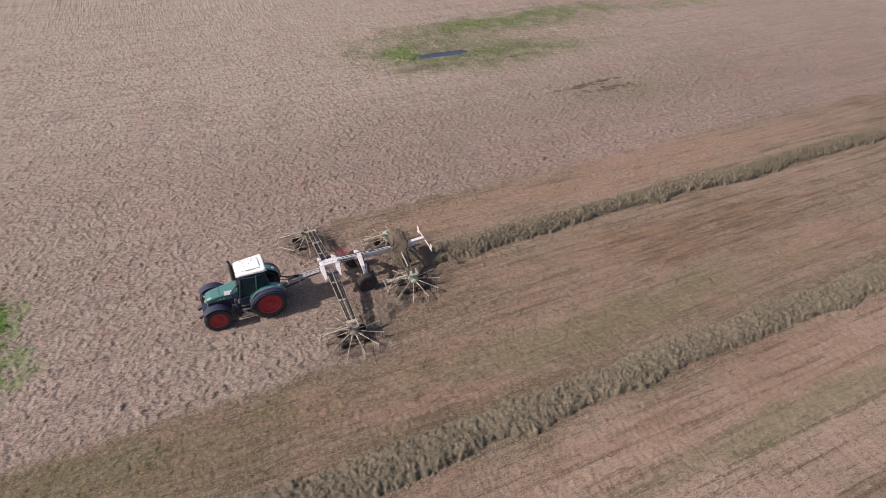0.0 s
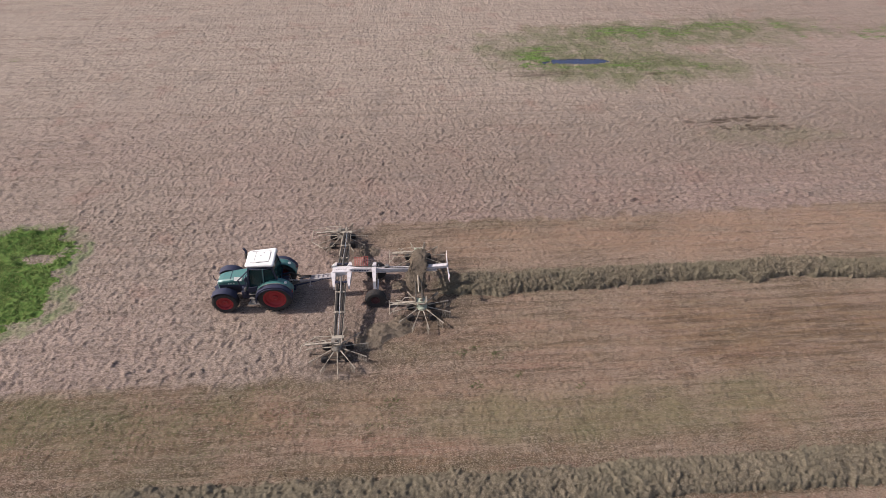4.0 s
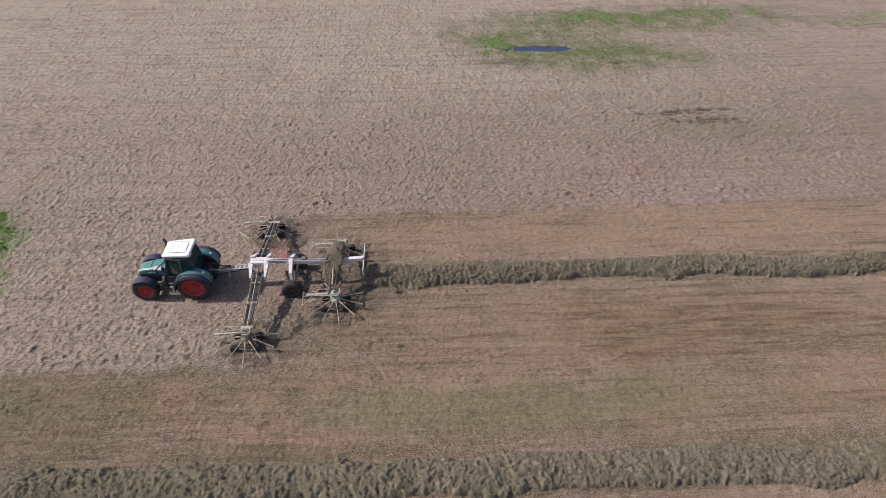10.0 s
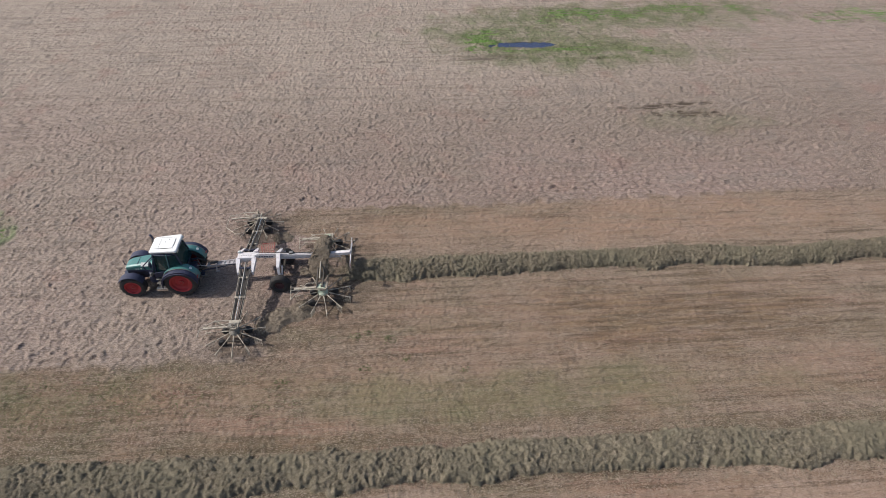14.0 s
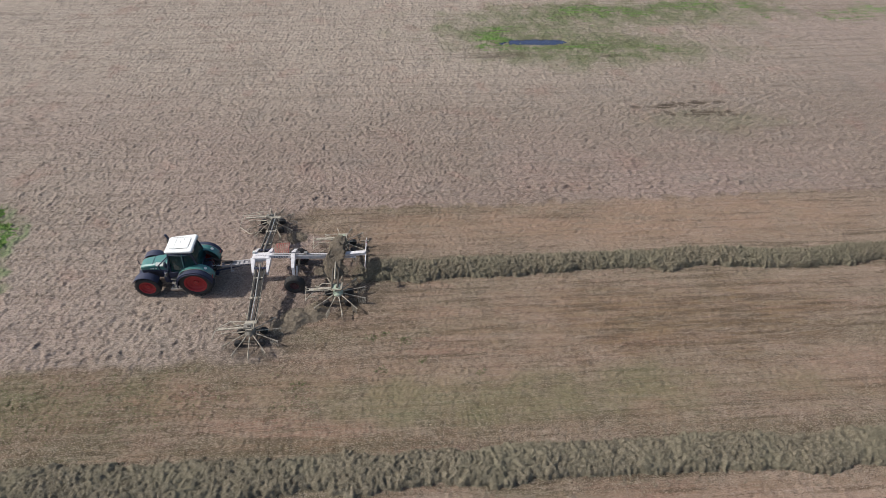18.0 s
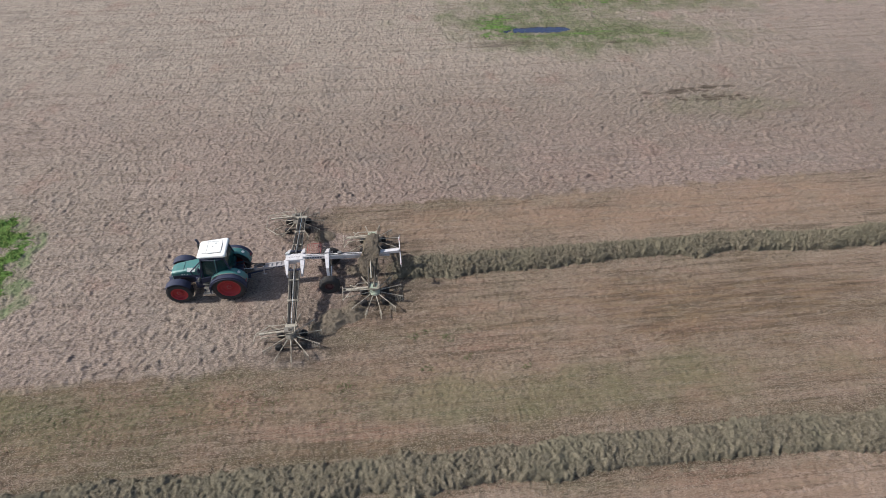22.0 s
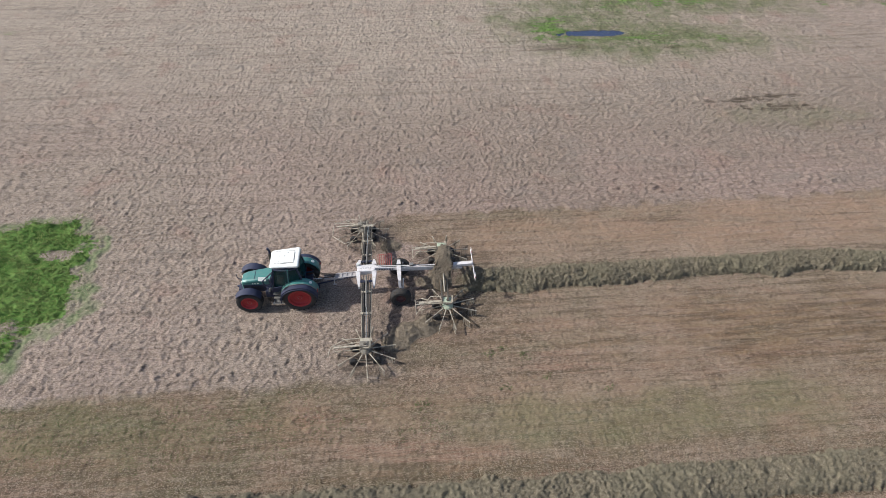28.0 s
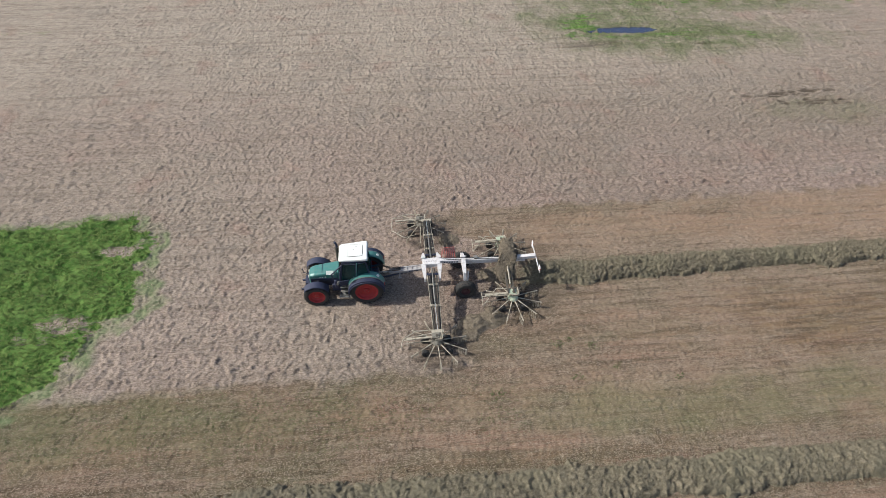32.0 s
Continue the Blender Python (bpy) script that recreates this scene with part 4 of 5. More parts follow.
    part("dashboard", shape((0.26, 0.5, 0.5, -1.10, 0, 1.55), (0.06, 0.06, 0.4, -0.95, 0, 1.78, 0, -28, 0)), FLOOR_MAT, t)
    roof = loft([round_rect(-0.56, 0, 2.745, 0.68, 0.64, 0.09), round_rect(-0.56, 0, 2.83, 0.76, 0.72, 0.10), round_rect(-0.56, 0, 2.91, 0.77, 0.73, 0.11), round_rect(-0.565, 0, 2.955, 0.75, 0.71, 0.11), round_rect(-0.57, 0, 2.975, 0.71, 0.665, 0.15)])
    for v in roof.verts:
        f = min(0.0, (v.co.x + 0.56) / 0.77)
        v.co.y *= 1 + 0.16 * f * abs(f)
        v.co.z -= 0.12 * f * f * max(0.0, (v.co.z - 2.72) / 0.25)
    r = part("cab_roof", roof, WHITE, t, "clean white cab roof with hatch", smooth=False)
    part("roof_hatch", loft([round_rect(-0.44, 0, 2.97, 0.37, 0.44, 0.04), round_rect(-0.44, 0, 2.981, 0.367, 0.437, 0.04)]), WHITE, r)
    part("hatch_seam", shape((0.016, 0.62, 0.012, -0.045, 0.02, 2.979)), STEEL, r)
    part("roof_seam", shape((0.014, 0.8, 0.010, -0.83, 0, 2.972)), STEEL, r)
    for y in (-0.45, 0.45):
        part("roof_seam", shape((1.0, 0.016, 0.012, -0.55, y, 2.975)), STEEL, r)
    for x, y in ((-0.55, 0.05), (-0.40, 0.28)):
        part("roof_knob", shape((0.04, 0.05, 0.03, x, y, 2.995)), STEEL, r)
    for y in (-0.60, -0.46, 0.46, 0.60):
        part("work_light", shape((0.05, 0.12, 0.09, 0.215, y, 2.83)), LAMP, r, "square work light")
    part("roof_rear_strip", shape((0.02, 0.66, 0.09, 0.212, 0, 2.83)), BLACK, r)
    for y in (-0.55, 0.55):
        part("front_work_light", shape((0.05, 0.14, 0.09, -1.325, y * 0.9, 2.80)), LAMP, r)
    # exhaust and intake
    bm = tubes(0.06, ((-1.5, 0.62, 1.4), (-1.48, 0.66, 2.85), (-1.56, 0.66, 3.05)), seg=12)
    part("exhaust_pipe", bm, BLACK, t, "black exhaust stack beside the cab")
    part("exhaust_shield", lathe([(0.10, -0.5), (0.115, -0.48), (0.115, 0.48), (0.10, 0.5), (0.07, 0.5), (0.07, -0.5)], 18, "Z", True), RAKE_GREY, t, "dark rusty exhaust shield", at=(-1.485, 0.65, 2.2))
    # mirrors
    for s in (-1, 1):
        m = part("mirror_arm", tubes(0.018, ((-1.16, s * 0.66, 2.5), (-1.28, s * 1.0, 2.5), (-1.28, s * 1.0, 2.1))), BLACK, t)
        part("mirror", shape((0.06, 0.18, 0.30, -1.29, s * 1.02, 2.28, 0, 0, s * 12)), BLACK, m, "dark door mirror")
    part("hand_rail", tubes(0.016, ((-1.50, -0.62, 1.3), (-1.52, -0.66, 2.2))), BLACK, t)
    part("hand_rail", tubes(0.016, ((-0.9, -0.82, 1.2), (-0.6, -0.84, 1.9))), BLACK, t)
    for y, x in ((0.42, -3.5),):
        part("front_marker", tubes(0.022, ((-3.12, y * 0.7, 1.05), (x, y, 1.12), (x - 0.02, y, 1.42))), BLACK, t, "dark front marker stalk")
    part("mirror_frame", tubes(0.036, ((-1.18, -0.72, 2.62), (-1.78, -0.86, 2.10), (-1.72, -0.88, 1.78), (-1.40, -0.84, 1.62), (-1.24, -0.72, 2.30))), BLACK, t, "black bent tube frame beside the cab door")
    part("lower_mirror", shape((0.09, 0.20, 0.24, -1.48, -0.92, 1.52, 0, 12, -20)), STEEL, t, "grey lower mirror")
    # steps and tank
    for k in range(3):
        part("step", shape((0.42, 0.26, 0.035, -1.22, -0.72 - 0.07 * (2 - k), 0.52 + 0.24 * k)), STEEL, t, "metal cab step")
    for x in (-1.43, -1.01):
        part("step_rail", beams(0.02, 0.06, ((x, -0.84, 0.50), (x, -0.66, 1.15))), BLACK, t)
    part("fuel_tank", shape((0.75, 0.36, 0.50, -1.52, -0.42, 0.78)), BLACK, t)
    part("side_tank", shape((0.85, 0.36, 0.5, -1.45, 0.52, 0.78)), BLACK, t)
    part("tank_guard", shape((0.62, 0.12, 0.10, -1.22, -0.98, 0.44), (0.10, 0.22, 0.06, -1.42, -0.86, 0.50), (0.10, 0.22, 0.06, -1.06, -0.86, 0.50)), CHROME, t, "bright metal step guard")
    part("air_tank", lathe([(0.0, -0.3), (0.09, -0.28), (0.11, -0.24), (0.11, 0.24), (0.09, 0.28), (0.0, 0.3)], 18, "Z"), BLACK, t, at=(-1.62, -0.66, 1.2))
    # rear linkage
    for s in (-1, 1):
        part("lower_link", beams(0.06, 0.09, ((0.25, s * 0.28, 0.62), (1.25, s * 0.42, 0.72))), STEEL, t, "steel lower link arm")
        part("lift_rod", tubes(0.03, ((0.75, s * 0.36, 0.70), (0.62, s * 0.36, 1.40))), STEEL, t)
        part("lift_arm", beams(0.07, 0.09, ((0.3, s * 0.30, 1.38), (0.72, s * 0.36, 1.42))), BLACK, t)
    part("top_link", tubes(0.035, ((0.35, 0, 1.20), (1.15, 0, 1.15))), CHROME, t)
    for y, h in ((0.14, 1.62), (-0.16, 1.55), (0.02, 1.70), (0.24, 1.5)):
        part("hydraulic_hose", tubes(0.018, ((0.42, y * 0.8, 1.45), (0.85, y, h), (1.35, y * 0.7, 1.35), (1.9, y * 0.5, 1.36))), RUBBER, t, "black hydraulic hose")
    part("hitch_block", shape((0.34, 0.46, 0.5, 0.52, 0, 1.1), (0.20, 0.20, 0.12, 0.85, 0, 0.55)), BLACK, t)


tractor()


# ---- rake ----
def rotor(parent, x, y, spin, hub_mat, guard):
    """One tine rotor: gear hub, arms with tine bundles, hoop guard and small wheels under it."""
    g = part("rotor", lathe([(0.0, 0.34), (0.13, 0.34), (0.15, 0.20), (0.21, 0.14), (0.27, 0.08), (0.30, -0.02), (0.26, -0.08), (0.12, -0.12), (0.0, -0.12)], 22, "Z"), hub_mat, parent, "dusty rotor gear housing", at=(x, y, 0.62))
    bm = bmesh.new()
    tube(bm, (0.26, 0, 0.02), (1.50, 0, -0.16), 0.022, 0.02)
    tube(bm, (0.26, 0, 0.02), (0.62, 0, -0.03), 0.034, 0.03)
    for k in range(4):
        px = 1.12 + 0.125 * k
        tube(bm, (px, 0.0, -0.11 - 0.14 * (px - 1.12)), (px + 0.02, -0.05, -0.56), 0.009, seg=5)
        tube(bm, (px + 0.05, 0.0, -0.12 - 0.14 * (px - 1.12)), (px + 0.07, -0.05, -0.56), 0.009, seg=5)
        tube(bm, (px - 0.01, 0, -0.11 - 0.14 * (px - 1.12)), (px + 0.07, 0, -0.125 - 0.14 * (px - 1.12)), 0.036, seg=8)
    first = part("rotor_arm", bm, ARM_PALE, g, "pale steel arm with spring tines")
    first.rotation_euler = (0, 0, radians(spin))
    for k in range(1, 11):
        c = first.copy()
        scene.collection.objects.link(c)
        c.parent = g
        c.rotation_euler = (0, 0, radians(spin + 360 * k / 11))
    # support wheels below
    part("bogie_frame", beams(0.07, 0.07, ((-0.62, -0.42, -0.28), (0.55, -0.42, -0.28)), ((-0.62, 0.42, -0.28), (0.55, 0.42, -0.28)), ((-0.3, -0.42, -0.28), (-0.3, 0.42, -0.28)), ((0.3, -0.42, -0.28), (0.3, 0.42, -0.28)), ((0, 0, -0.1), (0, 0, -0.3))), RAKE_GREY, g)
    for wx, wy in ((-0.62, -0.42), (-0.62, 0.42), (0.55, -0.42), (0.55, 0.42)):
        part("support_wheel", lathe([(0.05, -0.10), (0.16, -0.11), (0.21, -0.08), (0.225, 0), (0.21, 0.08), (0.16, 0.11), (0.05, 0.10)], 20, closed=True), RUBBER, g, "small black support tyre", at=(wx, wy, -0.40))
    part("guard_hoop", tubes(0.024, *guard, seg=6), ARM_PALE, g, "bent pale tube guard")
    part("rotor_gearbox", shape((0.42, 0.34, 0.16, -0.06, 0.04, 0.38), (0.16, 0.40, 0.10, 0.16, 0.05, 0.36)), hub_mat, g, "boxy rotor gearbox")
    part("guard_beam", beams(0.10, 0.06, ((0.1, -0.05, 0.44), (-1.55, -0.02, 0.33))), ARM_PALE, g, "flat pale guard beam")
    part("bearing_plate", shape((0.05, 0.5, 0.14, 0.26, 0.08, 0.40), (0.34, 0.05, 0.12, 0.06, -0.22, 0.40)), ARM_PALE, g)
    bm = bmesh.new()
    tube(bm, (0, 0, 0.3), (0, 0, 0.52), 0.10, 0.07, 14)
    part("drive_shaft_housing", bm, RAKE_GREY, g)
    return g


def rake():
    k = thing("hay_rake", (3.6, 0, 0), "white four-rotor hay rake with pale tine arms hitched to the tractor", "hay rake")
    o = -3.6

    def at(x, y, z):
        return (x + o, y, z)

    # drawbar and main beam
    bm = bmesh.new()
    for y in (-0.15, 0.15):
        beam(bm, at(1.35, y * 0.8, 1.20), at(2.0, y, 1.26), 0.06, 0.12)
        beam(bm, at(2.0, y, 1.26), at(3.2, y, 1.36), 0.07, 0.13)
    part("drawbar", bm, RAKE_DUSTY, k, "white twin-beam drawbar")
    part("drawbar_plate", shape((0.9, 0.30, 0.02, 2.55 + o, 0, 1.315, 0, -4.8, 0), (0.26, 0.30, 0.08, 1.95 + o, 0, 1.23), *[(0.05, 0.34, 0.10, 2.25 + 0.26 * i + o, 0, 1.31 + 0.022 * i) for i in range(4)]), RAKE_DUSTY, k)
    part("hitch_head", shape((0.14, 0.34, 0.16, 1.34 + o, 0, 1.18)), RAKE_DUSTY, k)
    for i in range(4):
        part("drawbar_lettering", shape((0.10, 0.012, 0.07, 2.40 + 0.14 * i + o, -0.19, 1.29 + 0.012 * i, 0, -4.8, 0)), BLACK, k, "dark lettering bar on the drawbar")
    part("parking_stand", beams(0.06, 0.06, (at(1.88, -0.26, 1.5), at(1.82, -0.28, 0.95)), (at(1.75, -0.28, 0.94), at(1.95, -0.28, 0.94))), RAKE_DUSTY, k, "white folded parking stand")
    part("drive_shaft", tubes(0.042, (at(0.85, 0, 0.75), at(2.2, 0, 1.05), at(3.3, 0, 1.35)), seg=12), BLACK, k, "black drive shaft cover")
    bm = bmesh.new()
    beam(bm, at(3.9, 0, 1.78), at(5.4, 0, 1.70), 0.22, 0.22)
    beam(bm, at(5.4, 0, 1.70), at(7.6, 0, 1.62), 0.20, 0.20)
    part("main_beam", bm, RAKE_WHITE, k, "white main beam")
    bm = bmesh.new()
    beam(bm, at(7.5, 0, 1.62), at(9.45, 0, 1.72), 0.22, 0.18)
    part("rear_beam", bm, RAKE_WHITE, k, "bright white rear beam")
    for i in range(6):
        part("beam_lettering", shape((0.09, 0.012, 0.08, 4.35 + 0.14 * i + o, -0.117, 1.75 - 0.007 * i)), BLACK, k, "dark lettering bar")
    bm = bmesh.new()
    beam(bm, at(5.4, 0.02, 1.45), at(8.9, 0.02, 1.38), 0.07, 0.07)
    part("lower_beam", bm, RAKE_WHITE, k, "thin pale lower beam")
    # hub block
    part("hub_block", shape((0.98, 0.50, 0.26, 3.62 + o, -0.05, 1.74), (0.5, 0.36, 0.3, 3.42 + o, 0, 1.55)), RAKE_WHITE, k, "white boxy centre frame")
    for i in range(5):
        part("hub_lettering", shape((0.08, 0.07, 0.01, 3.36 + 0.13 * i + o, -0.08, 1.872)), RAKE_DUSTY, k)
    for s in (-1, 1):
        for x in (3.18, 4.06):
            bm = loft([[at(x - 0.13, s * 0.24, 1.85), at(x + 0.13, s * 0.24, 1.85), at(x + 0.13, s * 0.24, 1.62), at(x - 0.13, s * 0.24, 1.62)],
                       [at(x - 0.05 + 0.1 * (3.62 - x), s * 1.02, 1.44), at(x + 0.05 + 0.1 * (3.62 - x), s * 1.02, 1.44), at(x + 0.05 + 0.1 * (3.62 - x), s * 1.02, 1.24), at(x - 0.05 + 0.1 * (3.62 - x), s * 1.02, 1.24)]])
            part("hub_bracket", bm, RAKE_WHITE, k, "white tapering bracket")
        # folding arm to the front rotor
        bm = bmesh.new()
        for dx in (-0.24, 0.24):
            beam(bm, at(3.62 + dx, s * 0.55, 1.50), at(3.62 + dx * 0.85, s * 2.75, 1.18), 0.09, 0.12)
            beam(bm, at(3.62 + dx * 0.85, s * 2.75, 1.18), at(3.62 + dx * 0.75, s * 4.35, 0.98), 0.08, 0.10)
        arm = part("folding_arm", bm, ARM_DARK, k, "dark dusty twin-beam folding arm")
        for dx in (-0.285, 0.285):
            part("arm_edge", beams(0.026, 0.05, (at(3.62 + dx, s * 0.6, 1.545), at(3.62 + dx * 0.86, s * 2.75, 1.225)), (at(3.62 + dx * 0.86, s * 2.75, 1.225), at(3.62 + dx * 0.76, s * 4.3, 1.02))), ARM_PALE, arm, "pale worn edge of the arm")
        part("arm_core", beams(0.30, 0.05, (at(3.62, s * 0.6, 1.40), at(3.62, s * 2.6, 1.10))), ARM_DARK, arm, "dark greasy plate between the beams")
        part("arm_pivot", tubes(0.075, (at(3.30, s * 0.75, 1.52), at(3.94, s * 0.75, 1.52)), seg=14), BLACK, arm, "black pivot tube")
        for dx in (-0.1, 0.1):
            part("arm_link", beams(0.05, 0.05, (at(3.62 + dx, s * 2.9, 1.24), at(3.62 + dx, s * 4.2, 1.08))), ARM_DARK, arm)
        for q in ((0.60, 0.14, 0.10, 3.62 + o, s * 2.75, 1.22), (0.62, 0.20, 0.10, 3.62 + o, s * 4.30, 1.02), (0.5, 0.10, 0.08, 3.62 + o, s * 1.4, 1.40)):
            part("arm_cross_plate", shape(q), ARM_PALE, arm, "pale cross plate")
        part("lift_cylinder", tubes(0.045, (at(3.62, s * 0.45, 1.66), at(3.62, s * 2.4, 1.30)), seg=12), STEEL, arm)
        part("cylinder_rod", tubes(0.024, (at(3.62, s * 2.4, 1.30), at(3.62, s * 4.2, 1.08)), seg=10), CHROME, arm)
        for x in (3.49, 3.75):
            part("arm_hose", tubes(0.016, (at(x, s * 0.5, 1.75), at(x, s * 2.1, 1.42), at(x, s * 4.2, 1.10))), RUBBER, arm, "black hose along the arm")
        # rotors
        if s < 0:
            hoop = (((0.1, 0.25, 0.40), (-1.7, 0.06, 0.30), (-1.78, -0.06, 0.20), (-1.86, -0.38, 0.05)), ((0.1, 0.02, 0.40), (-1.68, -0.04, 0.28)), ((-1.7, 0.06, 0.30), (-1.05, 0.45, 0.34), (0.0, 0.42, 0.40)), ((0.12, 0.42, 0.42), (0.18, -0.2, 0.42)))
        else:
            hoop = (((0.1, 0.1, 0.40), (-1.75, 0.30, 0.30), (-1.80, -0.75, 0.24), (-1.05, -1.45, 0.24), (-0.35, -1.30, 0.30)), ((-1.75, 0.30, 0.30), (-0.7, 0.55, 0.36), (0.0, 0.4, 0.4)), ((0.0, -0.12, 0.40), (-1.5, -0.02, 0.30)))
        rotor(k, (3.56 if s < 0 else 3.28) + o, s * (4.60 if s < 0 else 4.48), 12 if s < 0 else 4, HUB_GREY, hoop)
        # rear rotor and its short arm
        bm = bmesh.new()
        for dx in (-0.16, 0.16):
            beam(bm, at(7.8 + dx, s * 0.1, 1.50), at(7.8 + dx, s * 2.1, 1.06), 0.08, 0.12)
        part("rear_arm", bm, RAKE_GREY, k, "dusty short rear arm")
        part("rear_cylinder", tubes(0.04, (at(7.8, s * 0.15, 1.70), at(7.8, s * 1.6, 1.28)), seg=12), ARM_PALE, k)
        hoop = (((0.2, 0.30, 0.42), (0.2, -0.18, 0.42), (-1.72, -0.06, 0.30), (-1.74, 0.24, 0.34)), ((-1.72, -0.06, 0.30), (-1.72, -0.55, 0.05)), ((-1.70, -0.5, 0.08), (-0.9, 0.42, 0.32), (0.2, 0.30, 0.42)), ((0.0, 0.02, 0.42), (-1.70, 0.1, 0.31)))
        rotor(k, 7.93 + o, s * (2.02 if s < 0 else 2.2), 20 if s < 0 else 9, PALE_GREEN, hoop)
        # carriage
        bm = loft([[at(5.28, s * 0.05, 1.92), at(5.52, s * 0.05, 1.92), at(5.52, s * 0.12, 1.60), at(5.28, s * 0.12, 1.60)],
                   [at(5.33, s * 0.80, 1.50), at(5.49, s * 0.80, 1.50), at(5.49, s * 0.80, 1.26), at(5.33, s * 0.80, 1.26)],
                   [at(5.37, s * 1.02, 0.62), at(5.50, s * 1.02, 0.62), at(5.50, s * 0.94, 0.60), at(5.37, s * 0.94, 0.60)]])
        part("carriage_post", bm, RAKE_WHITE, k, "white wheel post")
        part("carriage_cylinder", tubes(0.04, (at(5.62, s * 0.6, 1.45), at(5.54, s * 1.0, 0.72)), seg=12), RAKE_WHITE, k)
        prof = [(0.26, -0.17), (0.37, -0.22), (0.50, -0.20), (0.560, -0.13), (0.572, 0.0), (0.560, 0.13), (0.50, 0.20), (0.37, 0.22), (0.26, 0.17)]
        bm = lathe(prof, 36, closed=True)
        for i in range(22):
            for q in (-1, 1):
                box(bm, 0.035, 0.14, 0.022, pose(0, 0, 0, 0, 360 * (i + 0.25 * q) / 22, 0) @ pose(0, q * 0.075, 0.567, 0, 0, q * 24))
        w = part("carriage_wheel", bm, RUBBER, k, "black carriage tyre", at=at(5.42, s * 1.16, 0.56))
        part("rim", lathe([(0.0, -0.08), (0.10, -0.09), (0.14, -0.02), (0.25, -0.06), (0.27, -0.16), (0.25, -0.16), (0.2, 0.1), (0.0, 0.1)], 24), plain_dark_red, w, "dull dark red rim")
        # marker board
        b = part("marker_board", shape((0.03, 0.26, 0.42, 9.50 + o, s * 0.98, 1.66 + 0.0, s * -6, 0, 0)), RAKE_WHITE, k, "red and white striped warning board")
        for d in (-0.08, 0.07):
            part("stripe", shape((0.036, 0.05, 0.24, 9.50 + o, s * 0.98 + d, 1.66, 35, 0, 0)), RED_FLAP, b, "red diagonal stripe")
    part("rear_crossbar", tubes(0.028, (at(9.48, -1.05, 1.60), at(9.48, 1.05, 1.72)), seg=10), RAKE_WHITE, k, "thin white rear light bar")
    part("carriage_axle", beams(0.12, 0.12, (at(5.46, -1.2, 0.56), at(5.46, 1.2, 0.56))), RAKE_GREY, k)
    # red ladder-like guard beside the beam
    bm = tubes(0.014, (at(4.25, 0.35, 1.45), at(4.25, 1.15, 1.62), at(5.0, 1.2, 1.62), at(5.0, 0.35, 1.45), at(4.25, 0.35, 1.45)), *[(at(4.33 + 0.11 * i, 0.35, 1.45), at(4.33 + 0.11 * i, 1.17, 1.62)) for i in range(7)], seg=6)
    part("red_guard", bm, RED_FLAP, k, "red barred guard")
    bm = bmesh.new()
    beam(bm, at(4.6, 0.0, 1.5), at(4.6, 0.45, 1.46), 0.06, 0.05)
    part("guard_bracket", bm, RAKE_GREY, k)
    part("valve_block", shape((0.22, 0.2, 0.16, 6.1 + o, 0.05, 1.80)), STEEL, k)
    part("knob", shape((0.12, 0.12, 0.14, 3.2 + o, 0.16, 1.93)), EMBLEM, k, "small white cap")
    for y in (-0.05, 0.07):
        part("long_hose", tubes(0.016, (at(4.16, y, 1.86), at(4.6, y, 1.875), at(6.0, y, 1.80), at(7.7, y, 1.74))), RUBBER, k, "black hydraulic hose on the beam")


ARM_DARK = plain("dark_greasy_steel", (0.035, 0.031, 0.028), 0.6, 0.2, worn=(0.12, 0.10, 0.078), amount=0.6)
HUB_GREY = plain("dusty_hub_paint", (0.19, 0.172, 0.142), 0.6, worn=(0.085, 0.062, 0.045), amount=0.85)
plain_dark_red = plain("dull_red_rim", (0.10, 0.035, 0.035), 0.6, worn=(0.12, 0.09, 0.08), amount=0.6)
rake()


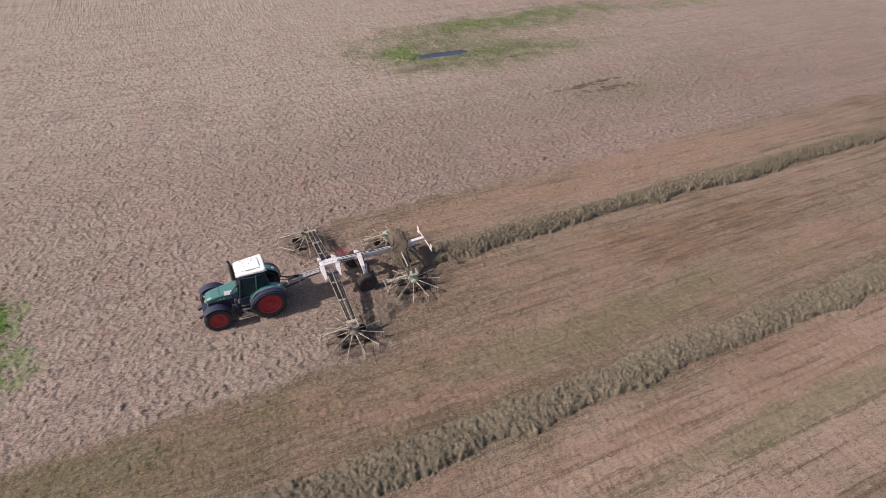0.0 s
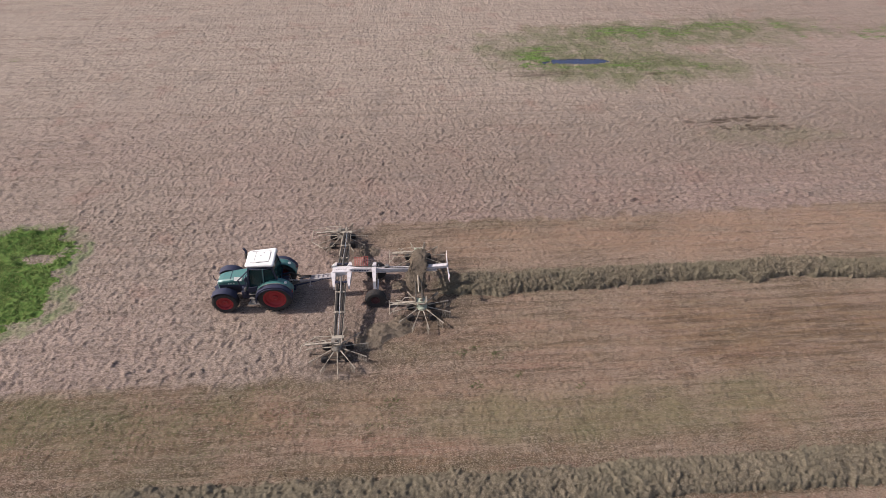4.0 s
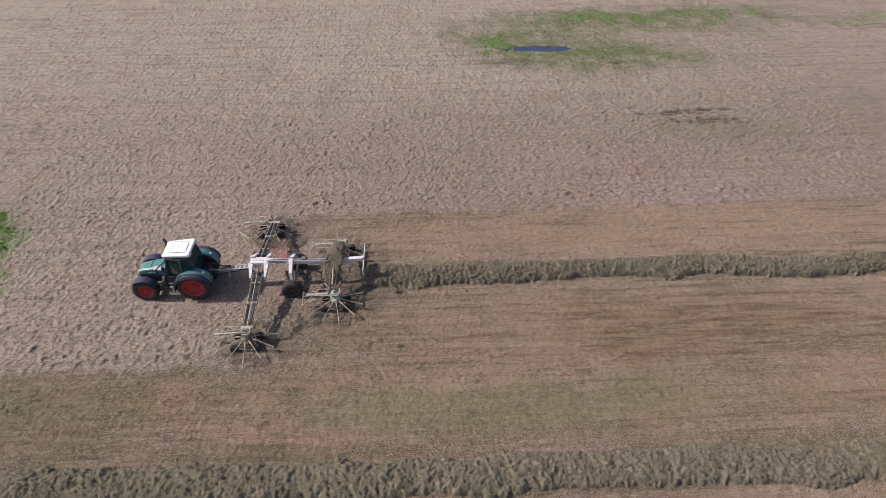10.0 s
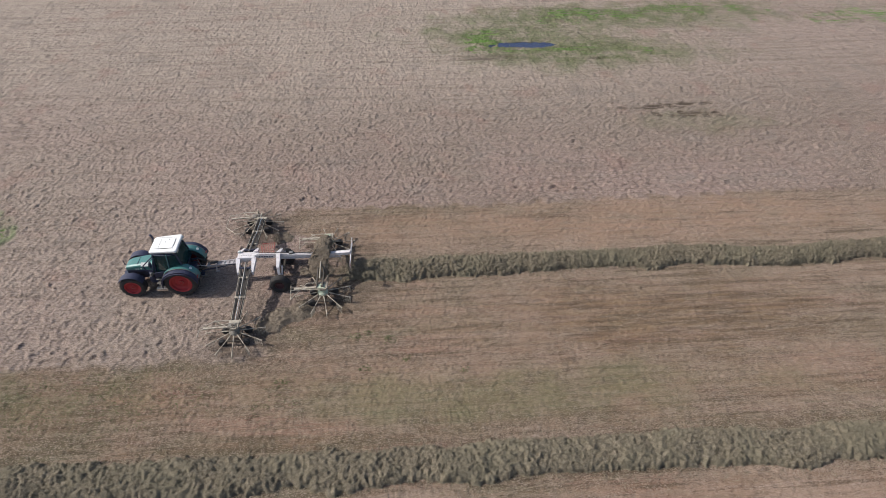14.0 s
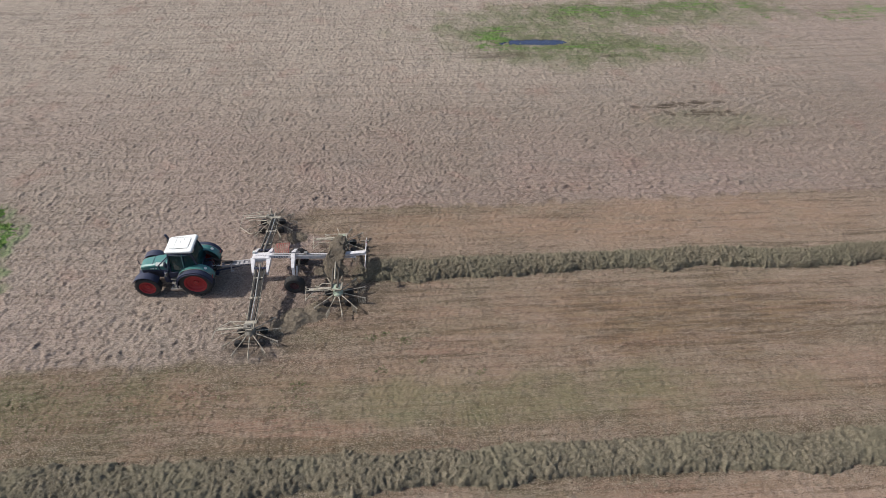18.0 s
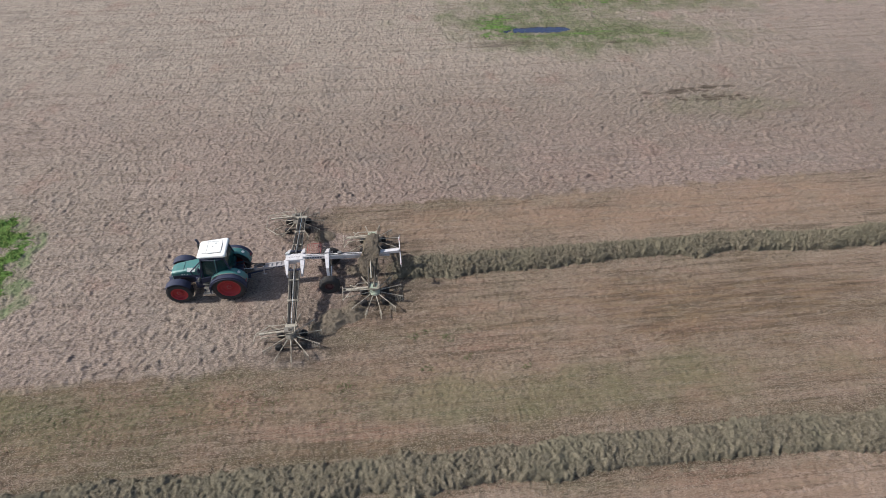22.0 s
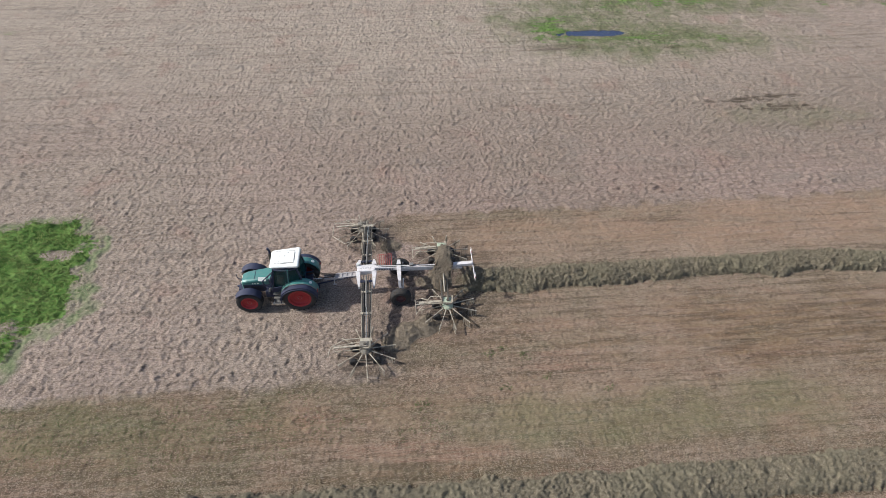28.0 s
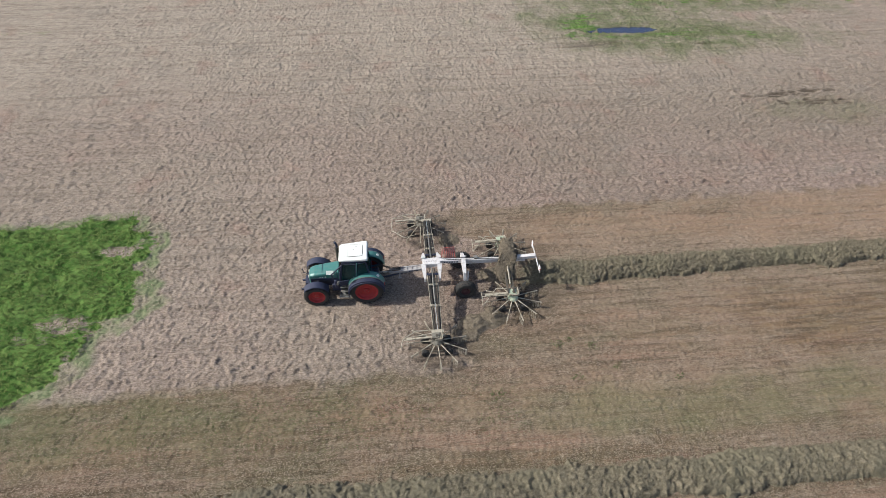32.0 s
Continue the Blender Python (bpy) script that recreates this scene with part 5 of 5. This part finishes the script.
def draped_hay():
    """Hay that has been thrown over the rear beam and hangs down on it."""
    rng = np.random.default_rng(91)
    line = [(7.97, 1.45, 1.62, 0.20), (7.98, 1.05, 1.80, 0.40), (7.95, 0.5, 2.02, 0.46), (7.90, 0.05, 2.04, 0.46), (7.82, -0.28, 1.86, 0.50), (7.72, -0.55, 1.62, 0.56), (7.68, -0.78, 1.36, 0.58), (7.72, -0.98, 1.14, 0.50), (7.78, -1.12, 0.97, 0.28)]
    line = np.array(line)
    t = np.linspace(0, len(line) - 1, 46)
    c = np.stack([np.interp(t, np.arange(len(line)), line[:, i]) for i in range(4)], 1)
    a = np.linspace(0, 2 * np.pi, 40, endpoint=False)
    T, A = np.meshgrid(t, a, indexing="ij")
    r = c[:, 3][:, None] * (0.72 + 0.55 * wave(T * 1.7 + 40, A * 2.2, 0.8, 92) + 0.25 * wave(T * 4 + 9, A * 5, 0.8, 93) - 0.2)
    x = c[:, 0][:, None] + r * np.cos(A) * 1.0
    y = c[:, 1][:, None] + r * np.sin(A) * 0.55
    z = c[:, 2][:, None] + r * np.sin(A) * 0.45
    n, m = len(t), len(a)
    i, j = [v.ravel() for v in np.meshgrid(np.arange(n - 1), np.arange(m), indexing="ij")]
    q = np.stack([i * m + j, i * m + (j + 1) % m, (i + 1) * m + (j + 1) % m, (i + 1) * m + j], 1)
    ob = new("draped_hay", smooth_mesh("draped_hay", np.stack([x.ravel(), y.ravel(), z.ravel()], 1), q, HEAPED))
    tagged(ob, "heap of grey-brown hay draped over the rake's rear beam", "hay")
    k = rng.integers(0, n * m, 900)
    v, qq = ribbons("loose_strand", x.ravel()[k], y.ravel()[k], z.ravel()[k], 0.08, 0.006, rng, 0.5)
    s = new("loose_strand", smooth_mesh("loose_strand", v, qq, HEAPED))
    s.parent = ob
    tagged(s, "stray stalks of hay", kind="stuff")


draped_hay()


def hay_heap(x, y, r, h, label, seed):
    """A small loose heap of raked hay on the ground."""
    rng = np.random.default_rng(seed)
    n = 44
    u = np.linspace(-1, 1, n)
    X, Y = [v.ravel() for v in np.meshgrid(u, u)]
    d = np.hypot(X, Y)
    px, py = x + r * X * 1.25, y + r * Y
    rim = 1 - step(d + 0.4 * (wave(px, py, 0.5, 95) - 0.5), 0.15, 0.95)
    z = lumps(px, py) * 0.5 - 0.06 * (1 - rim) + rim * h * (0.55 + 0.5 * wave(px, py, 0.34, 96) + 0.45 * wave(px, py, 0.15, 97))
    me = smooth_mesh("gathered_hay", np.stack([px, py, z], 1), grid_quads(n, n), HEAPED)
    ob = tagged(new("gathered_hay", me), label, "hay", "hay under the rake")
    k = rng.integers(0, n * n, 700)
    k = k[rim[k] > 0.2]
    v, q = ribbons("loose_strand", px[k], py[k], z[k], 0.11, 0.007, rng, 0.5)
    s = new("loose_strand", smooth_mesh("loose_strand", v, q, HEAPED))
    s.parent = ob
    tagged(s, "stray stalks of hay", kind="stuff")


for _x, _y, _r, _h, _s in ((5.0, -3.9, 0.9, 0.15, 101), (5.7, -3.2, 1.0, 0.24, 102), (6.6, -2.8, 0.95, 0.22, 105), (4.9, 3.4, 0.9, 0.2, 103)):
    hay_heap(_x, _y, _r, _h, "loose brown hay being gathered under the rake", _s)
hay_heap(7.3, 0.3, 1.0, 0.22, "loose brown hay lying below the rake's beam", 104)
